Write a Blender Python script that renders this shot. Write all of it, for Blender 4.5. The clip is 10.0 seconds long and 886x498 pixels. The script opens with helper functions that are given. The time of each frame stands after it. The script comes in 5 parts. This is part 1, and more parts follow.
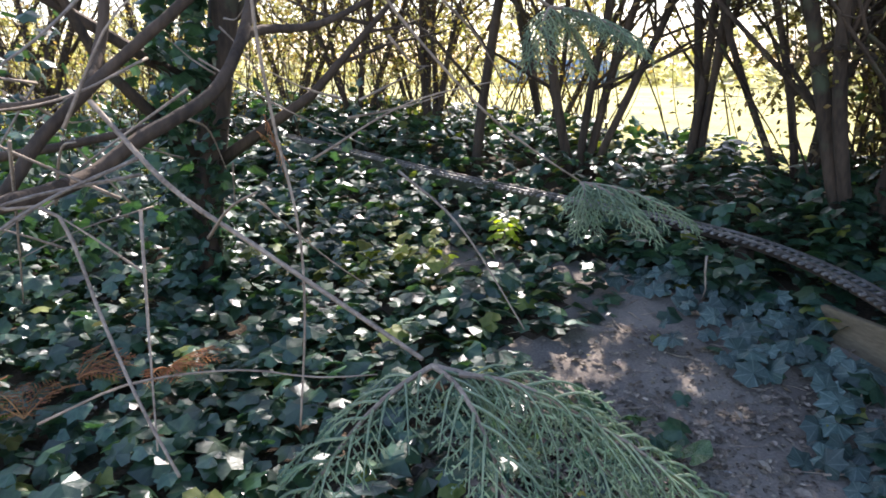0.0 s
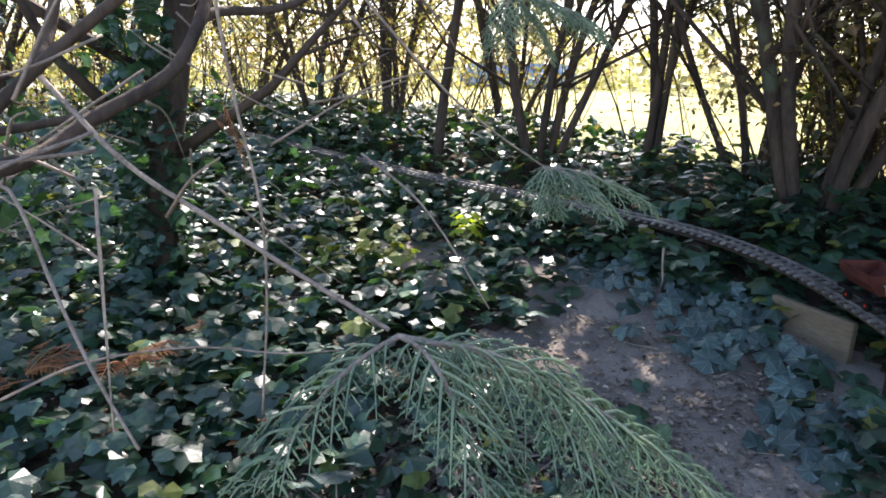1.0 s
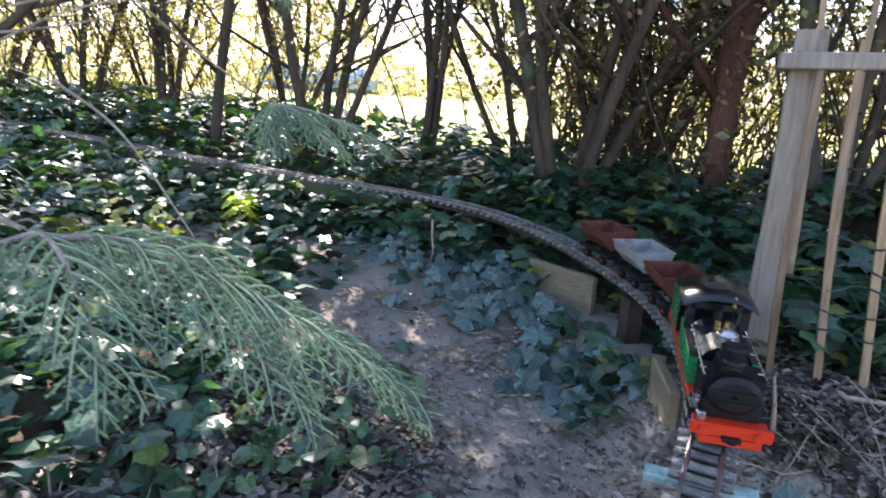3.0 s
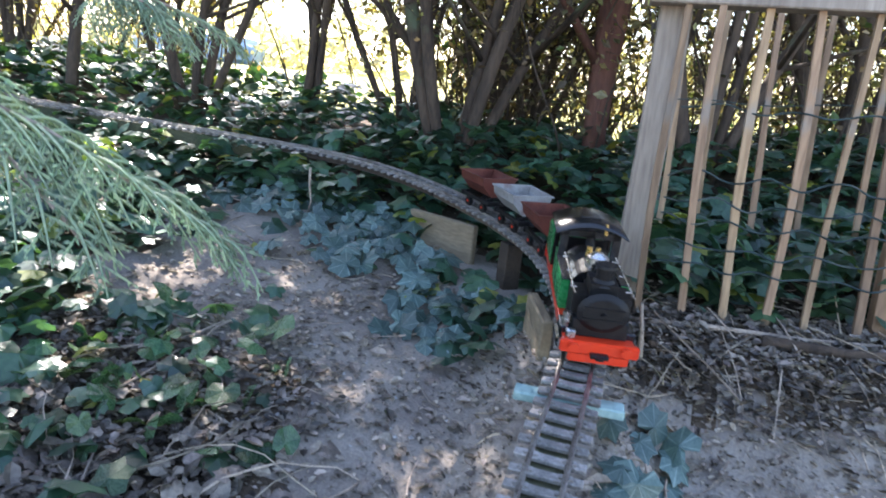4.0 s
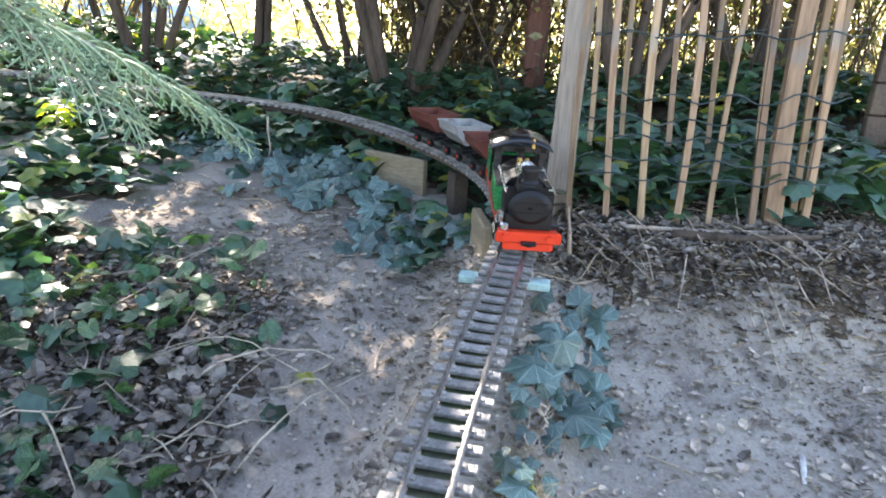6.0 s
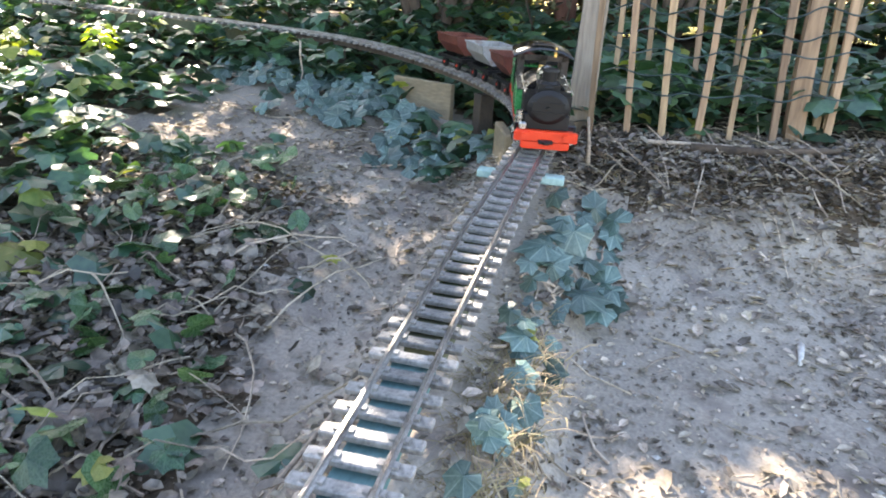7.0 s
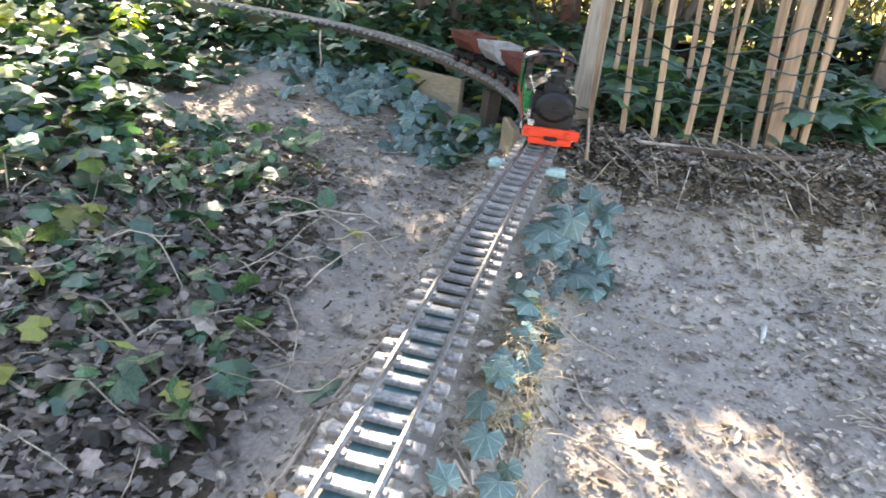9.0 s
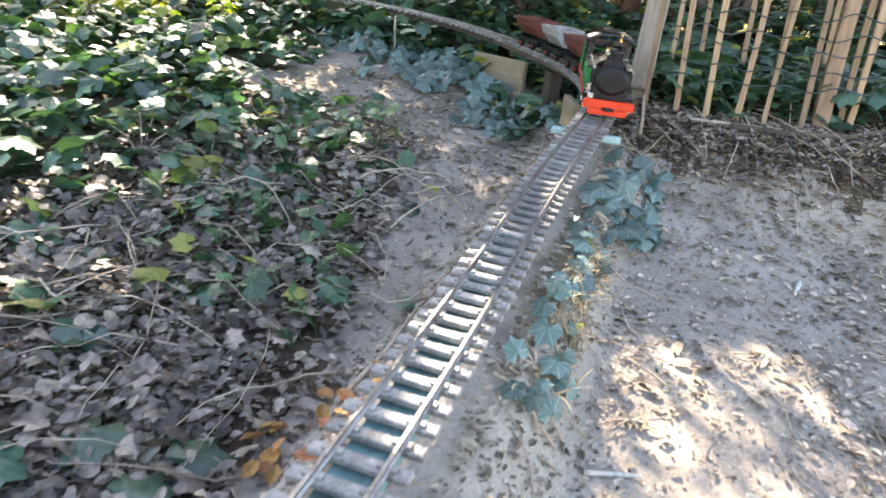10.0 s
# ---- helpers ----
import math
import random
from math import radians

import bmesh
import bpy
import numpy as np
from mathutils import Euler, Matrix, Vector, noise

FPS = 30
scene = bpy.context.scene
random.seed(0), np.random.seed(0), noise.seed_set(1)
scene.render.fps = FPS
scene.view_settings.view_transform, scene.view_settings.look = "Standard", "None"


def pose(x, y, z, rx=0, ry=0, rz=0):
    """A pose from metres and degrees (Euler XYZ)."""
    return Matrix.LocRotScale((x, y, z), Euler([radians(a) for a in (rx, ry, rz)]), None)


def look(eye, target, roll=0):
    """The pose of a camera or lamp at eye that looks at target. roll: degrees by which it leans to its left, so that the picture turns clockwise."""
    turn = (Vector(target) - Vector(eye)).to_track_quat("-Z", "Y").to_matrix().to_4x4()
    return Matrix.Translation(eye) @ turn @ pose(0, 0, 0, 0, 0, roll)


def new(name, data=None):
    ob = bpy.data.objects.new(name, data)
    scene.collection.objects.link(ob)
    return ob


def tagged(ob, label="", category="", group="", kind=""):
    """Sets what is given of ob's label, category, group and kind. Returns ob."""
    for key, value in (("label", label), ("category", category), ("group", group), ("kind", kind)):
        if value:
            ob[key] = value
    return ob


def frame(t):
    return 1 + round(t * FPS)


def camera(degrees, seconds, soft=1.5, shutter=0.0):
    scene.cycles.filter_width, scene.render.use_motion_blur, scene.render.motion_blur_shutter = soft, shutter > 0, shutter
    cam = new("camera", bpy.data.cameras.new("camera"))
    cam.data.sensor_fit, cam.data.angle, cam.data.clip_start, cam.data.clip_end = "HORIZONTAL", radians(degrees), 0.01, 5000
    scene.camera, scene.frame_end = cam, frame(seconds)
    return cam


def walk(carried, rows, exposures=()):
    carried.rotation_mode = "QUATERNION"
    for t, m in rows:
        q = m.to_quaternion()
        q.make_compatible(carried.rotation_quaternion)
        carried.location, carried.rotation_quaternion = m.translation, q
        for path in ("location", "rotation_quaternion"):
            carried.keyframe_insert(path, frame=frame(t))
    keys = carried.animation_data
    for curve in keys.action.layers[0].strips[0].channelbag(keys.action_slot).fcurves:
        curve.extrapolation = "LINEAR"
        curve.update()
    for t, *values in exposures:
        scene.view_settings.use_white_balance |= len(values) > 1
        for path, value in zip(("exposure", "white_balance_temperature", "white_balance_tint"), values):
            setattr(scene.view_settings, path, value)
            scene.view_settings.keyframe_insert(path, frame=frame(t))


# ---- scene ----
cam = camera(68.0, 10.0, soft=1.7, shutter=0.3)
PATH = [
    (0, (-0.092, 0.033, 0.836), (1.273, 1.389, 0.289), 0.4),
    (0.5, (-0.095, 0.028, 0.821), (1.317, 1.332, 0.267), 0.6),
    (1, (-0.101, 0.032, 0.805), (1.349, 1.302, 0.271), 1.2),
    (1.5, (-0.085, 0.022, 0.763), (1.435, 1.23, 0.285), 3.1),
    (2, (-0.064, -0.014, 0.746), (1.572, 1.032, 0.27), 3.7),
    (2.5, (-0.056, -0.049, 0.734), (1.645, 0.881, 0.243), 3.0),
    (2.7, (-0.05, -0.061, 0.722), (1.682, 0.819, 0.248), 3.1),
    (3.8, (0.035, -0.099, 0.614), (1.877, 0.472, 0.084), 5.7),
    (4, (0.021, -0.105, 0.588), (1.892, 0.392, 0.085), 6.2),
    (4.5, (0.012, -0.124, 0.555), (1.88, 0.292, -0.025), 7.5),
    (5, (-0.039, -0.136, 0.557), (1.854, 0.202, 0.008), 7.5),
    (5.2, (-0.071, -0.137, 0.567), (1.832, 0.198, 0.054), 5.6),
    (6.3, (-0.194, -0.203, 0.525), (1.671, 0.163, -0.099), 3.5),
    (6.5, (-0.219, -0.219, 0.505), (1.648, 0.125, -0.123), 4.0),
    (7, (-0.246, -0.227, 0.454), (1.567, 0.218, -0.263), 4.0),
    (7.5, (-0.221, -0.258, 0.441), (1.573, 0.255, -0.28), 5.2),
    (8, (-0.225, -0.265, 0.441), (1.54, 0.371, -0.252), 5.9),
    (8.5, (-0.292, -0.251, 0.471), (1.48, 0.333, -0.249), 6.3),
    (9, (-0.398, -0.22, 0.485), (1.413, 0.188, -0.259), 7.1),
    (9.5, (-0.463, -0.245, 0.476), (1.307, 0.265, -0.303), 7.5),
    (10, (-0.594, -0.246, 0.463), (1.166, 0.303, -0.311), 7.3),
]
walk(cam, [(t, look(eye, target, roll)) for t, eye, target, roll in PATH],
     exposures=[(0, 1.6, 6400, 20), (1.5, 1.75, 6400, 20), (2.5, 2.0, 6350, 19), (4.0, 2.6, 6300, 17), (5.0, 2.75, 6500, 17), (6.5, 3.05, 7100, 14), (10, 3.1, 7600, 15)])

# ---- world and sun ----
SUN_DIR = Vector((0.80, 0.60, 0.0)).normalized() * math.cos(radians(43)) + Vector((0, 0, math.sin(radians(43))))
world = bpy.data.worlds.new("sky")
scene.world = world
world.use_nodes = True
sky = world.node_tree.nodes.new("ShaderNodeTexSky")
sky.sky_type = "NISHITA"
sky.sun_disc = False
sky.sun_elevation = radians(43)
sky.sun_rotation = math.atan2(SUN_DIR.x, SUN_DIR.y)
back = world.node_tree.nodes["Background"]
back.inputs[1].default_value = 0.125
world.node_tree.links.new(sky.outputs[0], back.inputs[0])
sun = new("sun", bpy.data.lights.new("sun", "SUN"))
sun.data.energy = 5.0
sun.data.angle = radians(0.53)
sun.data.color = (1.0, 0.95, 0.86)
sun.matrix_world = look(SUN_DIR * 30, (0, 0, 0))


# ---- materials ----
def material(name, low, high, scale=8.0, rough=0.7, bump=0.2, fine=120.0, metal=0.0, island=0.0, piece=0.0,
             leafy=0.0, stain=None, stretch=(1, 1, 1), gloss=0.5, rough_var=0.1, veins=None):
    """Two scales of noise between two colours, a stain, bump, per-piece variation and, for leaves, translucency."""
    m = bpy.data.materials.new(name)
    m.use_nodes = True
    nodes, links = m.node_tree.nodes, m.node_tree.links
    b = nodes["Principled BSDF"]
    geo = nodes.new("ShaderNodeTexCoord")
    mp = nodes.new("ShaderNodeMapping")
    mp.inputs["Scale"].default_value = stretch
    links.new(geo.outputs["Object"], mp.inputs[0])
    n1 = nodes.new("ShaderNodeTexNoise")
    n1.inputs["Scale"].default_value = scale
    n1.inputs["Detail"].default_value = 6
    links.new(mp.outputs[0], n1.inputs["Vector"])
    n2 = nodes.new("ShaderNodeTexNoise")
    n2.inputs["Scale"].default_value = fine
    n2.inputs["Detail"].default_value = 4
    links.new(mp.outputs[0], n2.inputs["Vector"])
    add = nodes.new("ShaderNodeMath")
    add.operation = "MULTIPLY_ADD"
    links.new(n2.outputs[0], add.inputs[0])
    add.inputs[1].default_value = 0.6
    links.new(n1.outputs[0], add.inputs[2])
    ramp = nodes.new("ShaderNodeValToRGB")
    ramp.color_ramp.elements[0].position = 0.55
    ramp.color_ramp.elements[0].color = (*low, 1)
    ramp.color_ramp.elements[1].position = 1.0
    ramp.color_ramp.elements[1].color = (*high, 1)
    links.new(add.outputs[0], ramp.inputs[0])
    colour = ramp.outputs[0]
    if stain:
        n3 = nodes.new("ShaderNodeTexNoise")
        n3.inputs["Scale"].default_value = stain[1]
        n3.inputs["Detail"].default_value = 8
        links.new(geo.outputs["Object"], n3.inputs["Vector"])
        r3 = nodes.new("ShaderNodeValToRGB")
        r3.color_ramp.elements[0].position = stain[2]
        r3.color_ramp.elements[1].position = min(1.0, stain[2] + 0.12)
        links.new(n3.outputs[0], r3.inputs[0])
        mx = nodes.new("ShaderNodeMixRGB")
        links.new(r3.outputs[0], mx.inputs[0])
        links.new(colour, mx.inputs[1])
        mx.inputs[2].default_value = (*stain[0], 1)
        colour = mx.outputs[0]
    if veins:
        sep = nodes.new("ShaderNodeSeparateXYZ")
        links.new(geo.outputs["Object"], sep.inputs[0])
        ang = nodes.new("ShaderNodeMath")
        ang.operation = "ARCTAN2"
        links.new(sep.outputs["Y"], ang.inputs[0])
        links.new(sep.outputs["X"], ang.inputs[1])
        mul = nodes.new("ShaderNodeMath")
        mul.operation = "MULTIPLY"
        mul.inputs[1].default_value = 3.75
        links.new(ang.outputs[0], mul.inputs[0])
        sn = nodes.new("ShaderNodeMath")
        sn.operation = "SINE"
        links.new(mul.outputs[0], sn.inputs[0])
        ab = nodes.new("ShaderNodeMath")
        ab.operation = "ABSOLUTE"
        links.new(sn.outputs[0], ab.inputs[0])
        vr = nodes.new("ShaderNodeValToRGB")
        vr.color_ramp.elements[0].position = 0.05
        vr.color_ramp.elements[0].color = (0.42, 0.42, 0.42, 1)
        vr.color_ramp.elements[1].position = 0.30
        vr.color_ramp.elements[1].color = (0, 0, 0, 1)
        links.new(ab.outputs[0], vr.inputs[0])
        vm = nodes.new("ShaderNodeMixRGB")
        links.new(vr.outputs[0], vm.inputs[0])
        links.new(colour, vm.inputs[1])
        vm.inputs[2].default_value = (*veins, 1)
        colour = vm.outputs[0]
    if island or piece:
        hsv = nodes.new("ShaderNodeHueSaturation")
        src = nodes.new("ShaderNodeNewGeometry").outputs["Random Per Island"] if island else nodes.new("ShaderNodeObjectInfo").outputs["Random"]
        amount = island or piece
        mr = nodes.new("ShaderNodeMapRange")
        mr.inputs["To Min"].default_value = 1 - amount
        mr.inputs["To Max"].default_value = 1 + amount
        links.new(src, mr.inputs[0])
        links.new(mr.outputs[0], hsv.inputs["Value"])
        wn = nodes.new("ShaderNodeTexWhiteNoise")
        wn.noise_dimensions = "1D"
        links.new(src, wn.inputs["W"])
        mh = nodes.new("ShaderNodeMapRange")
        mh.inputs["To Min"].default_value = 0.5 - (0.10 if leafy > 0.15 else 0.025) * amount
        mh.inputs["To Max"].default_value = 0.5 + (0.06 if leafy > 0.15 else 0.025) * amount
        links.new(wn.outputs["Value"], mh.inputs[0])
        links.new(mh.outputs[0], hsv.inputs["Hue"])
        links.new(colour, hsv.inputs["Color"])
        colour = hsv.outputs[0]
    links.new(colour, b.inputs["Base Color"])
    rr = nodes.new("ShaderNodeMapRange")
    rr.inputs["To Min"].default_value = max(0.05, rough - rough_var)
    rr.inputs["To Max"].default_value = min(1.0, rough + rough_var)
    links.new(n2.outputs[0], rr.inputs[0])
    links.new(rr.outputs[0], b.inputs["Roughness"])
    b.inputs["Metallic"].default_value = metal
    b.inputs["Specular IOR Level"].default_value = gloss
    if bump:
        bp = nodes.new("ShaderNodeBump")
        bp.inputs["Strength"].default_value = bump
        bp.inputs["Distance"].default_value = 0.01
        links.new(add.outputs[0], bp.inputs["Height"])
        links.new(bp.outputs[0], b.inputs["Normal"])
    if leafy:
        tr = nodes.new("ShaderNodeBsdfTranslucent")
        warm = nodes.new("ShaderNodeMixRGB")
        warm.blend_type = "MULTIPLY"
        warm.inputs[0].default_value = 1.0
        warm.inputs[2].default_value = (1.6, 1.7, 0.6, 1)
        links.new(colour, warm.inputs[1])
        links.new(warm.outputs[0], tr.inputs[0])
        ms = nodes.new("ShaderNodeMixShader")
        ms.inputs[0].default_value = leafy
        links.new(b.outputs[0], ms.inputs[1])
        links.new(tr.outputs[0], ms.inputs[2])
        links.new(ms.outputs[0], nodes["Material Output"].inputs[0])
    return m


M_SOIL = material("soil", (0.185, 0.155, 0.127), (0.385, 0.334, 0.275), 3.0, 0.92, 0.45, 160, stain=((0.20, 0.165, 0.14), 9, 0.56), gloss=0.2)
# leaf mould, kept dark to carry the shade beneath the ivy too
M_HUMUS_SHADE = material("leaf_mould_and_shade", (0.030, 0.023, 0.016), (0.13, 0.095, 0.065), 9, 0.95, 1.0, 110, gloss=0.2)
M_LAWN = material("grass_ground", (0.22, 0.22, 0.065), (0.46, 0.43, 0.16), 1.5, 0.9, 0.5, 40, gloss=0.2)
M_IVY = material("ivy_leaf", (0.014, 0.050, 0.032), (0.062, 0.130, 0.074), 14, 0.37, 0.15, 90, island=0.5, leafy=0.25, gloss=0.9)
M_IVY_PALE = material("ivy_leaf_bluish", (0.042, 0.086, 0.076), (0.115, 0.170, 0.152), 2, 0.34, 0.15, 14, piece=0.4, leafy=0.12, veins=(0.30, 0.38, 0.34))
M_IVY_VEIN = material("veined_ivy_leaf", (0.022, 0.062, 0.030), (0.07, 0.14, 0.06), 2, 0.28, 0.15, 14, piece=0.5, leafy=0.2, veins=(0.13, 0.20, 0.11))
M_BROWNBUSH = material("olive_brown_leaf", (0.06, 0.055, 0.03), (0.20, 0.17, 0.085), 6, 0.5, 0.0, 60, island=0.6, leafy=0.25)
# pale leaf colour stands in for the haze of distance
M_FARLEAF = material("far_hedge_leaf_hazy", (0.28, 0.26, 0.19), (0.52, 0.48, 0.38), 1, 0.6, 0.0, 20, island=0.4, leafy=0.3)
M_IVY_GOLD = material("ivy_leaf_yellowing_and_lit", (0.12, 0.17, 0.035), (0.25, 0.27, 0.07), 14, 0.5, 0.1, 90, island=0.4, leafy=0.35)
M_LIME = material("lime_green_leaf", (0.28, 0.38, 0.02), (0.50, 0.58, 0.05), 10, 0.45, 0.1, 90, piece=0.2, leafy=0.4)
M_LITTER = material("dead_leaf", (0.10, 0.075, 0.056), (0.44, 0.365, 0.295), 18, 0.55, 0.2, 120, island=0.55, leafy=0.10, gloss=0.3)
M_GREYLEAF = material("weathered_dead_leaf", (0.036, 0.029, 0.022), (0.235, 0.19, 0.15), 18, 0.5, 0.3, 120, island=0.75, leafy=0.08)
M_TWIG = material("dry_twig", (0.16, 0.12, 0.085), (0.42, 0.34, 0.25), 20, 0.8, 0.3, 160, island=0.4)
M_BARK = material("dark_bark", (0.028, 0.020, 0.014), (0.115, 0.08, 0.054), 14, 0.9, 0.8, 90, stretch=(1, 1, 0.25), stain=((0.10, 0.12, 0.07), 6, 0.6))
M_REDBARK = material("reddish_bark", (0.07, 0.03, 0.022), (0.20, 0.09, 0.06), 10, 0.9, 0.8, 70, stretch=(1, 1, 0.2))
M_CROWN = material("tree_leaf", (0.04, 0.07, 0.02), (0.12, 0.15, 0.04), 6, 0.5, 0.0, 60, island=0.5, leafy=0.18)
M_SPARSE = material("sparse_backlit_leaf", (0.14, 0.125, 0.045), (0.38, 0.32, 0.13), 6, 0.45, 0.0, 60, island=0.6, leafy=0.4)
M_CONIFER = material("conifer_scale", (0.13, 0.21, 0.14), (0.34, 0.43, 0.27), 16, 0.5, 0.2, 200, island=0.35, leafy=0.25)
M_CONIFER_DRY = material("dead_conifer_scale", (0.25, 0.11, 0.04), (0.48, 0.24, 0.09), 16, 0.7, 0.1, 200, island=0.3, leafy=0.2)
M_TIE = material("sleeper_plastic", (0.08, 0.074, 0.068), (0.33, 0.305, 0.275), 40, 0.40, 0.3, 260, piece=0.3, gloss=0.55)
M_RAIL = material("rail_metal", (0.20, 0.17, 0.15), (0.52, 0.50, 0.47), 30, 0.34, 0.1, 300, metal=0.85)
# darker than the bearer's paint, to put shade between the sleepers
M_DECK = material("turquoise_timber_with_shade", (0.055, 0.125, 0.130), (0.15, 0.275, 0.270), 12, 0.6, 0.3, 140, stretch=(0.3, 1, 1), stain=((0.07, 0.09, 0.07), 9, 0.58))
M_BEARER = material("pale_mint_timber", (0.16, 0.27, 0.25), (0.34, 0.47, 0.43), 12, 0.6, 0.3, 140, stretch=(0.3, 1, 1), stain=((0.10, 0.13, 0.11), 9, 0.6))
M_PLANK = material("mossy_timber", (0.040, 0.046, 0.024), (0.13, 0.125, 0.066), 10, 0.85, 0.5, 90, stretch=(0.25, 1, 1), stain=((0.06, 0.09, 0.035), 5, 0.55))
M_BLOCK = material("raw_timber", (0.14, 0.105, 0.062), (0.29, 0.225, 0.14), 8, 0.8, 0.4, 120, stretch=(0.3, 1, 1), stain=((0.14, 0.12, 0.08), 7, 0.6))
M_PALE = material("chestnut_pale", (0.17, 0.105, 0.058), (0.44, 0.30, 0.175), 7, 0.75, 0.5, 110, piece=0.34, stretch=(1, 1, 0.12), stain=((0.24, 0.21, 0.17), 8, 0.55))
M_GREYWOOD = material("grey_weathered_timber", (0.17, 0.135, 0.105), (0.40, 0.335, 0.265), 8, 0.8, 0.5, 120, piece=0.1, stretch=(1, 1, 0.12))
M_WIRE = material("dark_green_wire", (0.010, 0.024, 0.024), (0.028, 0.050, 0.048), 30, 0.5, 0.0, 100)
M_BLACK = material("black_paint", (0.004, 0.004, 0.005), (0.010, 0.010, 0.011), 20, 0.22, 0.05, 200, gloss=0.6)
M_SOOT = material("matt_black_iron", (0.004, 0.004, 0.004), (0.012, 0.011, 0.011), 20, 0.5, 0.15, 200, gloss=0.3)
M_GREEN = material("green_enamel", (0.012, 0.16, 0.045), (0.022, 0.23, 0.07), 6, 0.28, 0.02, 150)
M_RED = material("red_enamel", (0.52, 0.022, 0.006), (0.66, 0.042, 0.011), 8, 0.32, 0.03, 150)
M_STEEL = material("bright_steel", (0.45, 0.44, 0.42), (0.70, 0.68, 0.65), 30, 0.28, 0.05, 200, metal=1.0)
M_BRASS = material("brass", (0.55, 0.38, 0.12), (0.78, 0.58, 0.22), 30, 0.28, 0.05, 200, metal=1.0)
M_RUST = material("rust_red_paint", (0.085, 0.022, 0.015), (0.20, 0.055, 0.035), 14, 0.5, 0.2, 160, stain=((0.16, 0.11, 0.09), 18, 0.62))
M_GREYTUB = material("grey_painted_steel", (0.22, 0.21, 0.20), (0.42, 0.40, 0.38), 14, 0.5, 0.2, 160, stain=((0.16, 0.06, 0.04), 16, 0.58))
M_STRAP = material("bulb_leaf", (0.07, 0.16, 0.07), (0.16, 0.28, 0.15), 8, 0.45, 0.1, 90, piece=0.2, leafy=0.25)
M_STRAW = material("dry_grass", (0.15, 0.115, 0.065), (0.34, 0.275, 0.17), 8, 0.75, 0.0, 90, island=0.3, leafy=0.2)
M_STONE = material("pale_stone", (0.32, 0.30, 0.27), (0.60, 0.57, 0.52), 30, 0.8, 0.4, 200, piece=0.2)
M_BLUE = material("blue_tarpaulin", (0.22, 0.36, 0.62), (0.40, 0.54, 0.78), 2, 0.5, 0.3, 30)
M_DARKWOOD = material("dark_brown_boards", (0.035, 0.025, 0.017), (0.10, 0.07, 0.045), 8, 0.8, 0.5, 90, piece=0.25, stretch=(0.3, 1, 1))

rng = np.random.default_rng(7)


# ---- mesh helpers ----
class Soup:
    """Vertices and faces gathered into one mesh."""

    def __init__(self):
        self.v, self.f, self.n = [], [], 0

    def put(self, verts, faces):
        self.v.append(np.asarray(verts, float).reshape(-1, 3))
        self.f.extend([tuple(i + self.n for i in f) for f in faces])
        self.n += len(self.v[-1])
        return self

    def mesh(self, name, mat, smooth=False):
        me = bpy.data.meshes.new(name)
        me.from_pydata(np.concatenate(self.v).tolist(), [], self.f)
        me.materials.append(mat)
        if smooth:
            me.polygons.foreach_set("use_smooth", [True] * len(me.polygons))
        me.update()
        return me


def link(name, me, parent=None, label="", at=None):
    ob = new(name, me)
    if parent:
        ob.parent = parent
    if at is not None:
        ob.matrix_basis = at
    if label:
        ob["label"] = label
    return ob


def part(name, soup, mat, parent=None, label="", smooth=False):
    """Links a Soup or a bmesh as one mesh object under a thing."""
    if isinstance(soup, Soup):
        me = soup.mesh(name, mat, smooth)
    else:
        me = bpy.data.meshes.new(name)
        soup.to_mesh(me)
        soup.free()
        me.materials.append(mat)
        if smooth:
            me.polygons.foreach_set("use_smooth", [True] * len(me.polygons))
    return link(name, me, parent, label)


def empty(name, m=None, label="", category="", group="", kind=""):
    ob = new(name)
    ob.empty_display_size = 0.05
    if m is not None:
        ob.matrix_basis = m
    return tagged(ob, label, category, group, kind)


def box_bm(size, at=(0, 0, 0), bevel=0.0, turn=0.0, taper=1.0, segments=1):
    bm = bmesh.new()
    bmesh.ops.create_cube(bm, size=1)
    for v in bm.verts:
        k = taper if v.co.z > 0 else 1.0
        v.co = Vector((v.co.x * size[0] * k, v.co.y * size[1] * k, v.co.z * size[2]))
    if bevel:
        bmesh.ops.bevel(bm, geom=bm.edges[:], offset=bevel, segments=segments, affect="EDGES")
    bmesh.ops.transform(bm, matrix=pose(*at, 0, 0, turn), verts=bm.verts)
    return bm


def join_bm(*bms):
    out = bms[0]
    for b in bms[1:]:
        me = bpy.data.meshes.new("tmp")
        b.to_mesh(me)
        b.free()
        out.from_mesh(me)
        bpy.data.meshes.remove(me)
    return out


def cyl_bm(r0, r1, length, m, segments=16, bevel=0.0):
    """A cylinder or cone frustum along its own z, from 0 to length, laid by m."""
    bm = bmesh.new()
    bmesh.ops.create_cone(bm, cap_ends=True, segments=segments, radius1=r0, radius2=r1, depth=length)
    bmesh.ops.translate(bm, vec=(0, 0, length / 2), verts=bm.verts)
    if bevel:
        caps = [e for e in bm.edges if abs(e.verts[0].co.z - e.verts[1].co.z) < 1e-6]
        bmesh.ops.bevel(bm, geom=caps, offset=bevel, segments=2, affect="EDGES")
    bmesh.ops.transform(bm, matrix=m, verts=bm.verts)
    return bm


